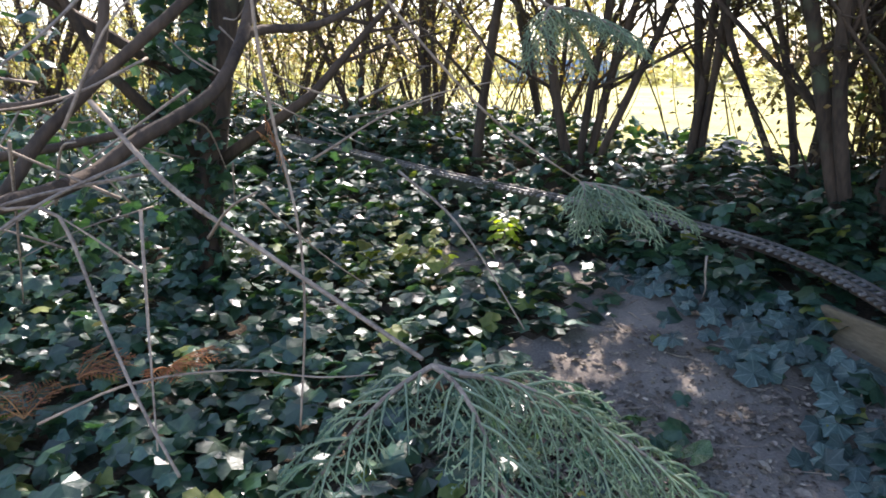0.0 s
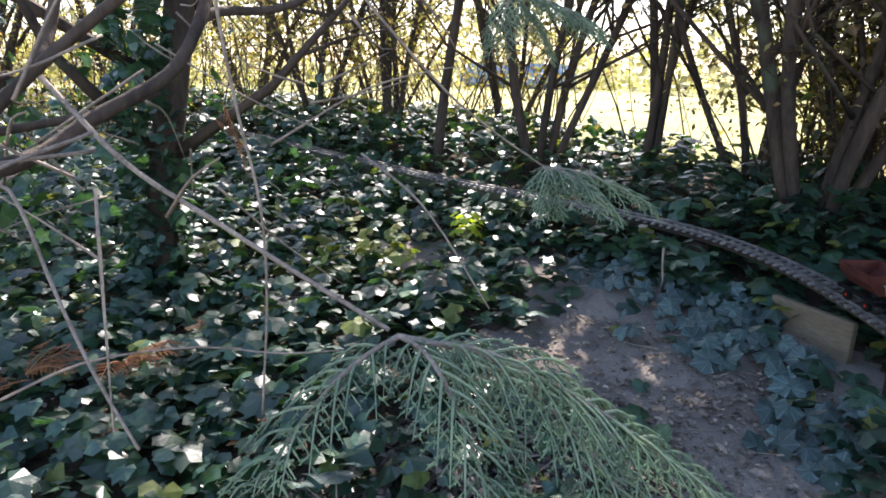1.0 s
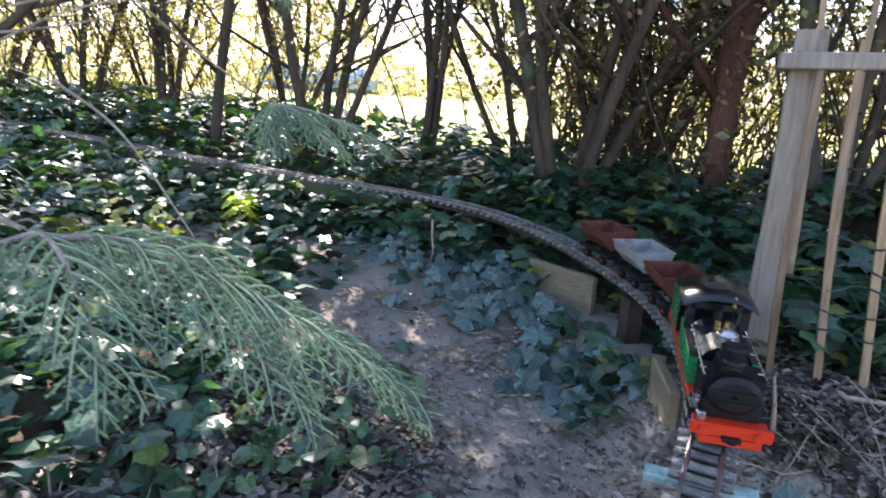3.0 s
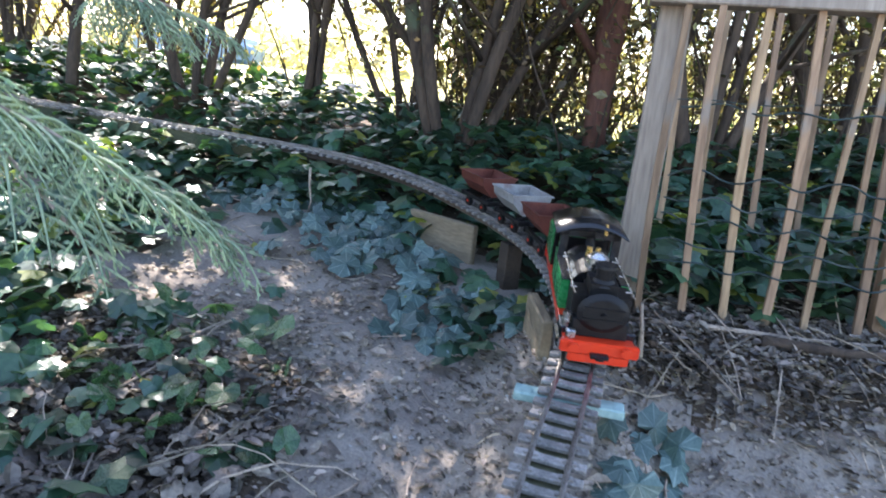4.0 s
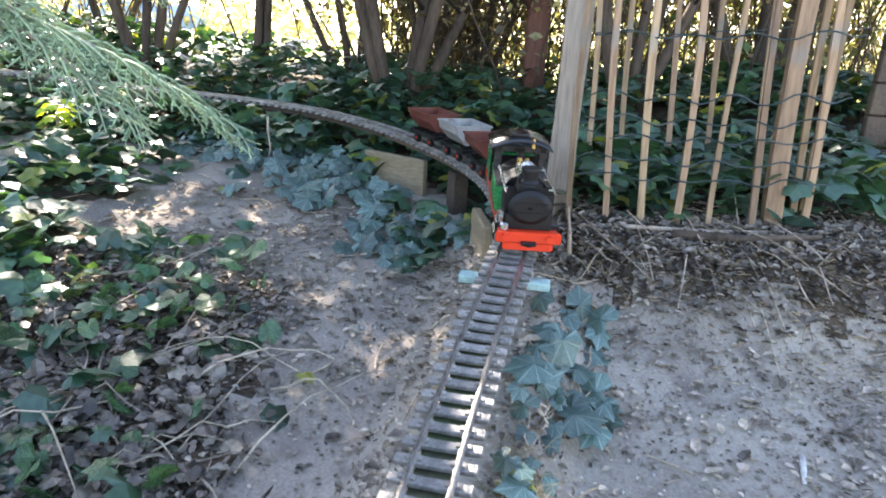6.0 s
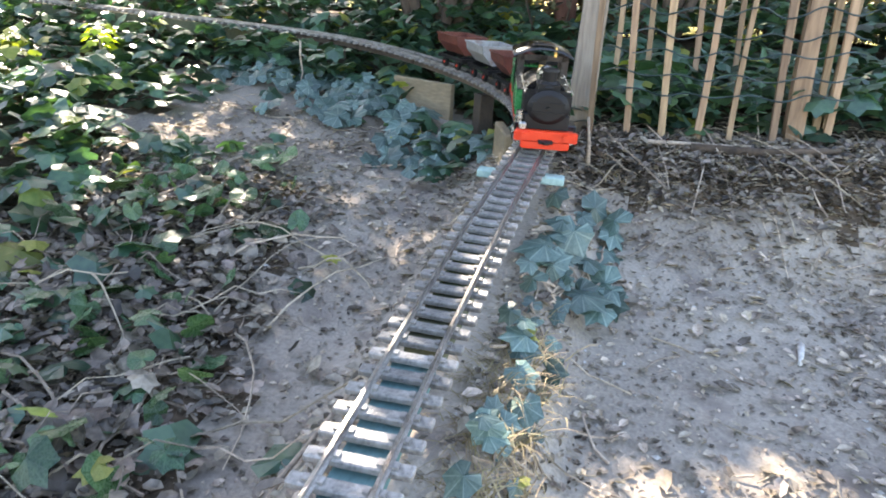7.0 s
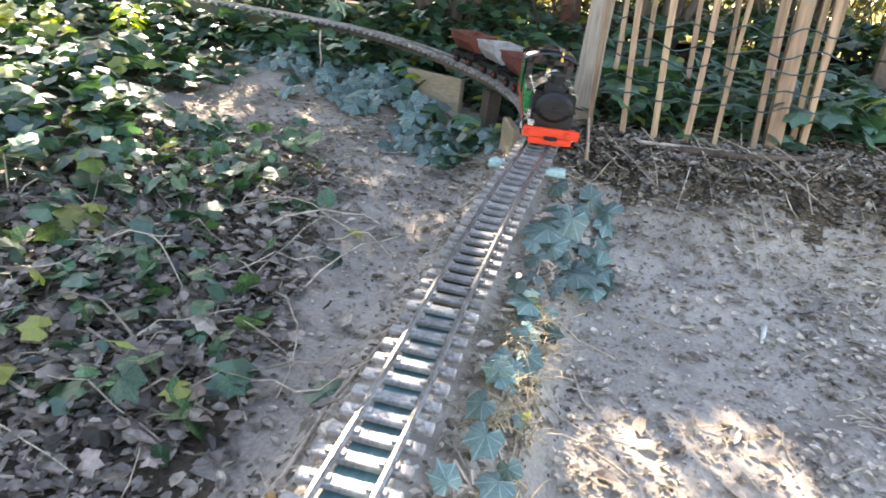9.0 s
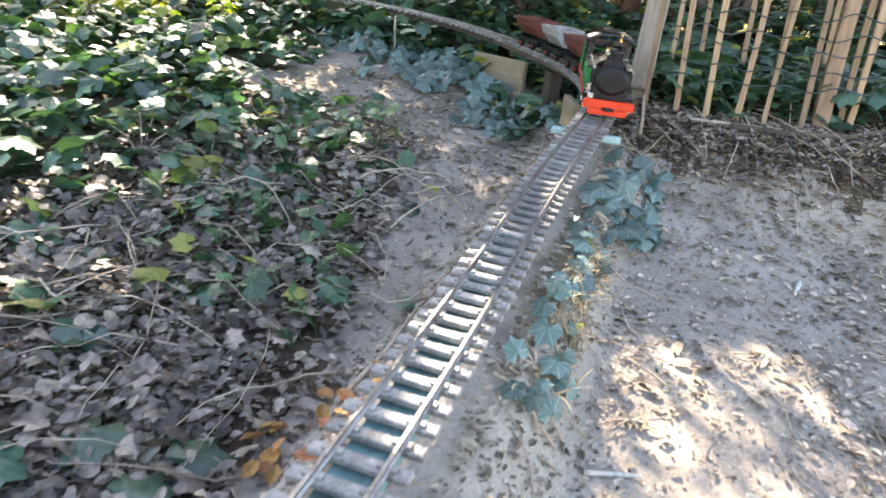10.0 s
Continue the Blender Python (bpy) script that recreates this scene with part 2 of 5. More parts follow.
def tube(soup, pts, radii, sides=6, jitter=0.0):
    """A tapered tube along points."""
    pts = [Vector(p) for p in pts]
    verts, faces = [], []
    for i, p in enumerate(pts):
        d = (pts[min(i + 1, len(pts) - 1)] - pts[max(i - 1, 0)]).normalized()
        a = d.orthogonal().normalized() if i == 0 else (a - d * a.dot(d)).normalized()
        b = d.cross(a)
        for k in range(sides):
            w = 2 * math.pi * k / sides
            r = radii[i] * (1 + jitter * (random.random() - 0.5))
            verts.append(p + (a * math.cos(w) + b * math.sin(w)) * r)
    n = len(pts)
    for i in range(n - 1):
        for k in range(sides):
            k2 = (k + 1) % sides
            faces.append((i * sides + k, i * sides + k2, (i + 1) * sides + k2, (i + 1) * sides + k))
    faces.append(tuple(range(sides))[::-1])
    faces.append(tuple((n - 1) * sides + k for k in range(sides)))
    soup.put(verts, faces)


def spline(ctrl, step):
    """Catmull-Rom curve through points, resampled at even steps."""
    c = [Vector(p) for p in ctrl]
    c = [c[0] * 2 - c[1]] + c + [c[-1] * 2 - c[-2]]
    dense = []
    for i in range(1, len(c) - 2):
        for j in range(24):
            t = j / 24
            p0, p1, p2, p3 = c[i - 1], c[i], c[i + 1], c[i + 2]
            dense.append(0.5 * ((2 * p1) + (p2 - p0) * t + (2 * p0 - 5 * p1 + 4 * p2 - p3) * t * t + (3 * p1 - p0 - 3 * p2 + p3) * t ** 3))
    dense.append(c[-2])
    out, carry = [dense[0]], 0.0
    for a, b in zip(dense, dense[1:]):
        seg = (b - a).length
        d = step - carry
        while d <= seg:
            out.append(a.lerp(b, d / seg))
            d += step
        carry = seg - (d - step)
    return out


def smooth(a, b, x):
    t = min(1.0, max(0.0, (x - a) / (b - a)))
    return t * t * (3 - 2 * t)


# ---- the railway's line ----
LINE = spline([(-1.2, -0.10, 0.09), (-0.7, -0.095, 0.095), (-0.28, -0.085, 0.10), (0.07, -0.08, 0.11), (0.37, -0.072, 0.125), (0.67, -0.072, 0.15),
               (0.94, -0.08, 0.178), (1.13, -0.073, 0.19), (1.37, -0.01, 0.21), (1.58, 0.10, 0.225), (1.77, 0.26, 0.24), (1.96, 0.49, 0.26),
               (2.07, 0.75, 0.28), (2.10, 1.05, 0.295), (2.08, 1.5, 0.31), (2.07, 2.0, 0.325), (2.10, 2.5, 0.34), (2.2, 3.3, 0.355),
               (2.35, 4.3, 0.365), (2.5, 5.3, 0.37)], 0.01)
LINE_XY = np.array([(p.x, p.y) for p in LINE])


def on_line(s):
    """Place and heading of the railway s metres from its start."""
    i = min(len(LINE) - 2, max(0, int(s / 0.01)))
    p = LINE[i].lerp(LINE[i + 1], s / 0.01 - i)
    d = (LINE[min(i + 3, len(LINE) - 1)] - LINE[max(i - 2, 0)]).normalized()
    return p, d


def s_at_x(x):
    return 0.01 * min(range(220), key=lambda i: abs(LINE[i].x - x))


def from_line(x, y):
    """Distance from the railway, positive on its outer side, and how far along."""
    k = int(np.argmin((LINE_XY[:, 0] - x) ** 2 + (LINE_XY[:, 1] - y) ** 2))
    d = math.hypot(LINE_XY[k, 0] - x, LINE_XY[k, 1] - y)
    t = LINE_XY[min(k + 1, len(LINE_XY) - 1)] - LINE_XY[max(k - 1, 0)]
    side = t[0] * (y - LINE_XY[k, 1]) - t[1] * (x - LINE_XY[k, 0])
    return (-d if side > 0 else d), k * 0.01


# ---- ground ----
def ground_z(x, y):
    u, v = min(3.0, max(-2.5, x)), min(2.5, max(-2.5, y))
    z = -0.085 + 0.10 * u + 0.05 * v
    z += 0.115 * smooth(0.98, 1.32, x) * smooth(0.02, -0.2, y) * (1 - smooth(2.2, 3.2, x) * 0.5)
    z += 0.07 * smooth(2.15, 2.6, x)
    z += 0.075 * smooth(-0.15, -0.9, y) * smooth(1.0, 1.3, x)
    if -1.3 < x < 1.5 and -0.4 < y < 0.3:
        # a low bank that carries the line
        k = int(np.argmin((LINE_XY[:, 0] - x) ** 2 + (LINE_XY[:, 1] - y) ** 2))
        d = math.hypot(LINE_XY[k, 0] - x, LINE_XY[k, 1] - y)
        z += max(0.0, LINE[k].z - 0.078 - z) * smooth(0.17, 0.05, d) * smooth(1.5, 1.2, x)
    near = 1 - smooth(3, 6, math.hypot(x, y))
    z += near * (0.018 * noise.noise((x * 2.3, y * 2.3, 0.3)) + 0.007 * noise.noise((x * 9, y * 9, 4.0)))
    return z


def build_ground():
    xs = [-400, -120, -40, -15, -6, -3] + list(np.arange(-1.6, 4.0, 0.04)) + [4.4, 5, 6, 8, 12, 20, 40, 120, 400]
    ys = [-400, -120, -40, -15, -6, -3] + list(np.arange(-1.8, 5.2, 0.04)) + [5.6, 6.5, 8, 12, 20, 40, 120, 400]
    v = [(x, y, ground_z(x, y)) for y in ys for x in xs]
    nx = len(xs)
    f = [(j * nx + i, j * nx + i + 1, (j + 1) * nx + i + 1, (j + 1) * nx + i) for j in range(len(ys) - 1) for i in range(nx - 1)]
    g = part("ground", Soup().put(v, f), M_SOIL, smooth=True)
    tagged(g, "trodden grey-brown bare garden soil with dead leaves", "ground", kind="structure")
    # the lawn past the hedge, a little above the soil
    xs = list(np.arange(3.0, 6, 0.25)) + [7, 9, 12, 16, 22, 30, 60, 150]
    ys = [-60, -20] + list(np.arange(-6, 12, 0.5)) + [14, 18, 24, 32, 60, 150]
    v = [(x + (0.25 * math.sin(y * 1.7) + 0.15 * math.sin(y * 4.1) if x < 3.2 else 0), y, ground_z(x, y) + 0.02) for y in ys for x in xs]
    nx = len(xs)
    f = [(j * nx + i, j * nx + i + 1, (j + 1) * nx + i + 1, (j + 1) * nx + i) for j in range(len(ys) - 1) for i in range(nx - 1)]
    g = part("lawn", Soup().put(v, f), M_LAWN, smooth=True)
    tagged(g, "sunlit yellow-green lawn beyond the hedge", "lawn", kind="structure")


build_ground()


# ---- the railway ----
def build_railway():
    top = empty("railway_track", Matrix.Translation(LINE[0]), "narrow model railway track with dark sleepers on raised timber", "railway track")
    inv = Matrix.Translation(-LINE[0])
    # sleepers, each a bevelled bar with rail chairs
    bm = box_bm((0.0135, 0.088, 0.007), (0, 0, 0.0035), 0.0012)
    for y in (-0.0295, -0.0175, 0.0175, 0.0295):
        bm = join_bm(bm, box_bm((0.007, 0.005, 0.003), (0, y, 0.008)))
    tie_me = bpy.data.meshes.new("sleeper")
    bm.to_mesh(tie_me)
    bm.free()
    tie_me.materials.append(M_TIE)
    s = 0.02
    while s < len(LINE) * 0.01 - 0.05:
        p, d = on_line(s)
        m = Matrix.Translation(p) @ Matrix.Rotation(math.atan2(d.y, d.x) + random.uniform(-0.02, 0.02), 4, "Z") @ pose(0, random.uniform(-0.001, 0.001), 0, 0, -math.degrees(math.asin(d.z)), 0)
        link("sleeper", tie_me, top, at=inv @ m)
        s += 0.030 if s < 6.9 else 0.06
    # rails with foot, web and head
    prof = [(-0.0034, 0.007), (0.0034, 0.007), (0.0034, 0.008), (0.0008, 0.0088), (0.0008, 0.0115), (0.0017, 0.012), (0.0017, 0.0142), (-0.0017, 0.0142), (-0.0017, 0.012), (-0.0008, 0.0115), (-0.0008, 0.0088), (-0.0034, 0.008)]
    for off in (-0.0235, 0.0235):
        v, f = [], []
        pts = LINE[::2]
        for i, p in enumerate(pts):
            d = (pts[min(i + 1, len(pts) - 1)] - pts[max(i - 1, 0)]).normalized()
            side = Vector((-d.y, d.x, 0)).normalized()
            for a, b in prof:
                v.append(p + side * (off + a) + Vector((0, 0, b)) - LINE[0])
        n = len(prof)
        for i in range(len(pts) - 1):
            for k in range(n):
                f.append((i * n + k, (i + 1) * n + k, (i + 1) * n + (k + 1) % n, i * n + (k + 1) % n))
        part("rail", Soup().put(v, f), M_RAIL, top, "worn bright steel rail")
    # boards that carry the line
    # middle and curve boards coloured dark in place of shade below the sleepers
    for a, b, mat, w, h, lab in ((0.0, 1.52, M_DECK, 0.042, 0.020, "turquoise painted timber board, darkened as if shaded between sleepers"), (1.53, 2.36, M_PLANK, 0.042, 0.03, "dark timber board, shade between sleepers put into its colour"),
                                 (2.37, 3.3, M_DARKWOOD, 0.040, 0.018, "dark timber board, shade between sleepers put into its colour"), (3.31, 4.02, M_DARKWOOD, 0.040, 0.018, "dark timber board, shade between sleepers put into its colour"),
                                 (4.03, 5.3, M_PLANK, 0.07, 0.05, "mossy timber board"), (5.31, 6.9, M_PLANK, 0.07, 0.05, "mossy timber board")):
        v, f = [], []
        k = 0
        s = a
        while s <= b:
            p, d = on_line(s)
            side = Vector((-d.y, d.x, 0)).normalized()
            for o, z in ((-w / 2, -0.004), (w / 2, -0.004), (w / 2, -h), (-w / 2, -h)):
                v.append(p + side * o + Vector((0, 0, z)) - LINE[0])
            if k:
                for q in range(4):
                    f.append(((k - 1) * 4 + q, (k - 1) * 4 + (q + 1) % 4, k * 4 + (q + 1) % 4, k * 4 + q))
            k += 1
            s += 0.03
        f += [(3, 2, 1, 0), tuple((k - 1) * 4 + q for q in range(4))]
        part("deck_board", Soup().put(v, f), mat, top, lab)
    # cross bearers that show past the sleepers
    for x, w in ((0.893, 0.155),):
        p, d = on_line(s_at_x(x))
        part("cross_bearer", box_bm((0.03, w, 0.014), (0, 0, 0), 0.002), M_BEARER, top, "pale turquoise wooden bearer").matrix_basis = inv @ Matrix.Translation(p + Vector((0, 0, -0.010))) @ Matrix.Rotation(math.atan2(d.y, d.x) + 0.08, 4, "Z")
    # posts into the ground
    for s in (2.9, 3.7, 4.5, 5.3, 6.1):
        p, d = on_line(s)
        g = ground_z(p.x, p.y) - 0.05
        h = p.z - 0.03 - g
        part("support_post", box_bm((0.045, 0.045, h), (0, 0, h / 2), 0.002), M_DARKWOOD, top).matrix_basis = inv @ Matrix.Translation((p.x, p.y, g)) @ Matrix.Rotation(math.atan2(d.y, d.x), 4, "Z")
    # raw boards standing on edge beside the line
    for (x0, y0, x1, y1), z0, z1 in (((1.845, 0.485, 1.745, 0.265), 0.085, 0.205), ((1.31, 0.038, 1.15, -0.015), 0.06, 0.185)):
        ln = math.hypot(x1 - x0, y1 - y0)
        m = Matrix.Translation(((x0 + x1) / 2, (y0 + y1) / 2, (z0 + z1) / 2)) @ Matrix.Rotation(math.atan2(y1 - y0, x1 - x0), 4, "Z")
        part("side_board", box_bm((ln, 0.022, z1 - z0), (0, 0, 0), 0.003), M_BLOCK, top, "raw pale timber board on edge").matrix_basis = inv @ m


build_railway()


# ---- the train ----
BULK = 1.13


def vehicle_pose(s):
    p, d = on_line(s)
    return Matrix.Translation(p + Vector((0, 0, 0.0142))) @ Matrix.Rotation(math.atan2(-d.y, -d.x), 4, "Z") @ pose(0, 0, 0, 0, math.degrees(math.asin(d.z)), 0) @ Matrix.Diagonal((BULK, BULK * 1.07, BULK * 0.86, 1))


def along_x(x, y, z):
    return pose(x, y, z, 0, 90, 0)


def across(x, y, z):
    return pose(x, y, z, 90, 0, 0)


def wheel_part(parent, x, y, r, mat=M_SOOT):
    w = part("wheel", join_bm(cyl_bm(r, r, 0.006, across(x, y + 0.003, r), 20, 0.001), cyl_bm(r + 0.0025, r + 0.0025, 0.002, across(x, y + (0.001 if y > 0 else 0.003) - 0.004 * (y > 0), r), 20)), mat, parent)
    part("hub", cyl_bm(r * 0.35, r * 0.3, 0.008, across(x, y + 0.004, r), 10), M_RED, w, "red wheel hub")
    return w


def build_loco(m):
    t = empty("steam_locomotive", m, "green model steam locomotive with black boiler and red buffer beam", "locomotive")
    part("footplate", join_bm(box_bm((0.385, 0.088, 0.006), (0, 0, 0.041), 0.001), box_bm((0.36, 0.004, 0.014), (0, 0.042, 0.033)), box_bm((0.36, 0.004, 0.014), (0, -0.042, 0.033))), M_RED, t, "red running plate and valance")
    part("frame", box_bm((0.35, 0.036, 0.026), (0, 0, 0.026), 0.001), M_SOOT, t)
    beam = part("buffer_beam", join_bm(box_bm((0.010, 0.096, 0.020), (0.197, 0, 0.038), 0.002, segments=2), box_bm((0.008, 0.074, 0.016), (0.198, 0, 0.022), 0.002, segments=2)), M_RED, t, "bright red front buffer beam")
    part("coupling", join_bm(box_bm((0.012, 0.022, 0.006), (0.206, 0, 0.030), 0.001), cyl_bm(0.006, 0.006, 0.004, pose(0.212, 0, 0.028), 12)), M_SOOT, beam, "black centre coupling")
    for y in (-0.032, 0.032):
        part("buffer", cyl_bm(0.006, 0.0075, 0.010, along_x(0.200, y, 0.040), 12, 0.001), M_RED, beam)
    part("rear_beam", box_bm((0.008, 0.090, 0.026), (-0.195, 0, 0.034), 0.001), M_RED, t)
    for x, r in ((0.115, 0.018), (0.055, 0.018), (-0.005, 0.018), (-0.12, 0.014)):
        for y in (-0.0235, 0.0235):
            wheel_part(t, x, y, r)
    for y in (-0.034, 0.034):
        part("connecting_rod", join_bm(box_bm((0.13, 0.003, 0.004), (0.055, y, 0.016), 0.0005), box_bm((0.09, 0.003, 0.004), (0.10, y * 1.08, 0.021), 0.0005)), M_STEEL, t, "bright steel rod")
        cyl = part("cylinder", join_bm(cyl_bm(0.013, 0.013, 0.045, along_x(0.130, y * 1.12, 0.028), 16, 0.001), box_bm((0.04, 0.018, 0.018), (0.152, y * 1.12, 0.045), 0.002)), M_BLACK, t)
        part("cylinder_cover", cyl_bm(0.0105, 0.0105, 0.003, along_x(0.175, y * 1.12, 0.028), 16), M_STEEL, cyl, "polished cylinder cover")
    part("smokebox", join_bm(box_bm((0.085, 0.074, 0.078), (0.1375, 0, 0.086), 0.020, segments=4), box_bm((0.08, 0.070, 0.03), (0.137, 0, 0.058), 0.002)), M_SOOT, t, "matt black smokebox")
    door = part("smokebox_door", join_bm(cyl_bm(0.033, 0.024, 0.006, along_x(0.180, 0, 0.088), 28, 0.001), box_bm((0.003, 0.05, 0.003), (0.187, 0, 0.097)), box_bm((0.003, 0.05, 0.003), (0.187, 0, 0.079))), M_SOOT, t)
    part("door_handle", join_bm(cyl_bm(0.003, 0.003, 0.008, along_x(0.184, 0, 0.088), 8), box_bm((0.002, 0.010, 0.002), (0.192, 0, 0.088), 0, 0)), M_SOOT, door, "steel door dart")
    part("boiler", cyl_bm(0.034, 0.034, 0.115, along_x(-0.018, 0, 0.088), 28), M_BLACK, t, "glossy black boiler")
    for x in (0.02, 0.06, 0.094):
        part("boiler_band", cyl_bm(0.0348, 0.0348, 0.004, along_x(x, 0, 0.088), 28), M_BLACK, t, "thin black boiler band")
    part("chimney", join_bm(cyl_bm(0.017, 0.0115, 0.010, pose(0.145, 0, 0.120), 20), cyl_bm(0.0105, 0.0120, 0.022, pose(0.145, 0, 0.128), 20), cyl_bm(0.015, 0.014, 0.005, pose(0.145, 0, 0.148), 20, 0.001)), M_SOOT, t, "black chimney with a rolled rim")
    part("steam_dome", join_bm(cyl_bm(0.016, 0.015, 0.018, pose(0.075, 0, 0.118), 18), cyl_bm(0.015, 0.006, 0.008, pose(0.075, 0, 0.136), 18, 0.001)), M_STEEL, t, "polished dome")
    part("sand_dome", join_bm(cyl_bm(0.013, 0.0125, 0.014, pose(0.108, 0, 0.119), 16), cyl_bm(0.0125, 0.005, 0.006, pose(0.108, 0, 0.133), 16)), M_BLACK, t)
    part("safety_valve", join_bm(cyl_bm(0.005, 0.004, 0.018, pose(0.030, 0.006, 0.118), 10), cyl_bm(0.005, 0.004, 0.018, pose(0.030, -0.006, 0.118), 10)), M_BRASS, t, "brass safety valves")
    for y in (-0.0385, 0.0385):
        tank = part("side_tank", box_bm((0.105, 0.013, 0.052), (0.040, y, 0.070), 0.002, segments=2), M_GREEN, t, "glossy green side tank")
        part("tank_rail", box_bm((0.105, 0.0135, 0.0025), (0.040, y, 0.098), 0.0008), M_BLACK, tank, "black tank edging")
        part("handrail", join_bm(cyl_bm(0.0012, 0.0012, 0.16, along_x(0.01, y * 0.95, 0.113), 6), *[cyl_bm(0.0012, 0.0012, 0.008, across(x, y * 0.95 + 0.004 * (1 if y < 0 else -0.0), 0.113), 6) for x in (0.03, 0.09, 0.15)]), M_STEEL, t, "thin steel handrail")
    part("cab_front", join_bm(box_bm((0.004, 0.088, 0.050), (-0.015, 0, 0.069)), box_bm((0.004, 0.012, 0.055), (-0.015, 0.038, 0.120)), box_bm((0.004, 0.012, 0.055), (-0.015, -0.038, 0.120)), box_bm((0.004, 0.012, 0.055), (-0.015, 0, 0.120)), box_bm((0.004, 0.088, 0.012), (-0.015, 0, 0.142))), M_BLACK, t, "black cab front with two windows")
    part("cab_rear", join_bm(box_bm((0.004, 0.088, 0.062), (-0.095, 0, 0.075)), box_bm((0.004, 0.010, 0.05), (-0.095, 0.039, 0.122)), box_bm((0.004, 0.010, 0.05), (-0.095, -0.039, 0.122))), M_BLACK, t)
    for y in (-0.0425, 0.0425):
        part("cab_side", join_bm(box_bm((0.035, 0.003, 0.056), (-0.031, y, 0.072)), box_bm((0.006, 0.003, 0.052), (-0.017, y, 0.122))), M_GREEN, t, "green cab side sheet")
        part("cab_post", box_bm((0.006, 0.003, 0.060), (-0.090, y, 0.116)), M_BLACK, t)
    # arched roof
    v, f = [], []
    n = 12
    for side in (0, 1):
        for x in (-0.112, 0.004):
            for k in range(n + 1):
                a = -1 + 2 * k / n
                v.append((x, a * 0.052, 0.146 + 0.018 * (1 - a * a) - 0.003 * side))
    w = n + 1
    for k in range(n):
        f.append((k, w + k, w + k + 1, k + 1))
        f.append((2 * w + k, 2 * w + k + 1, 3 * w + k + 1, 3 * w + k))
        f.append((k, k + 1, 2 * w + k + 1, 2 * w + k))
        f.append((w + k + 1, w + k, 3 * w + k, 3 * w + k + 1))
    f += [(0, 2 * w, 3 * w, w), (n, w + n, 3 * w + n, 2 * w + n)]
    roof = part("cab_roof", Soup().put(v, f), M_BLACK, t, "glossy black arched cab roof", smooth=True)
    part("roof_vent", box_bm((0.03, 0.03, 0.004), (-0.055, 0, 0.1655), 0.001), M_BLACK, roof)
    part("bunker", join_bm(box_bm((0.092, 0.090, 0.064), (-0.145, 0, 0.076), 0.002, segments=2)), M_GREEN, t, "glossy green rear bunker")
    part("coal", Soup().put([(-0.188 + 0.01 * i, -0.04 + 0.01 * j, 0.109 + random.uniform(0, 0.008)) for i in range(9) for j in range(9)],
                            [(i * 9 + j, (i + 1) * 9 + j, (i + 1) * 9 + j + 1, i * 9 + j + 1) for i in range(8) for j in range(8)]), M_SOOT, t, "dark coal heap")
    lamp = part("head_lamp", join_bm(box_bm((0.010, 0.012, 0.012), (0.188, -0.036, 0.054), 0.002), cyl_bm(0.005, 0.005, 0.004, along_x(0.192, -0.036, 0.054), 12)), M_STEEL, t, "small bright lamp")
    part("whistle", cyl_bm(0.003, 0.002, 0.02, pose(-0.012, 0.02, 0.146), 8), M_BRASS, t)
    part("steam_pump", join_bm(cyl_bm(0.006, 0.006, 0.03, pose(0.165, -0.040, 0.046), 12), cyl_bm(0.007, 0.007, 0.006, pose(0.165, -0.040, 0.06), 12)), M_STEEL, t, "bright pump")
    return t


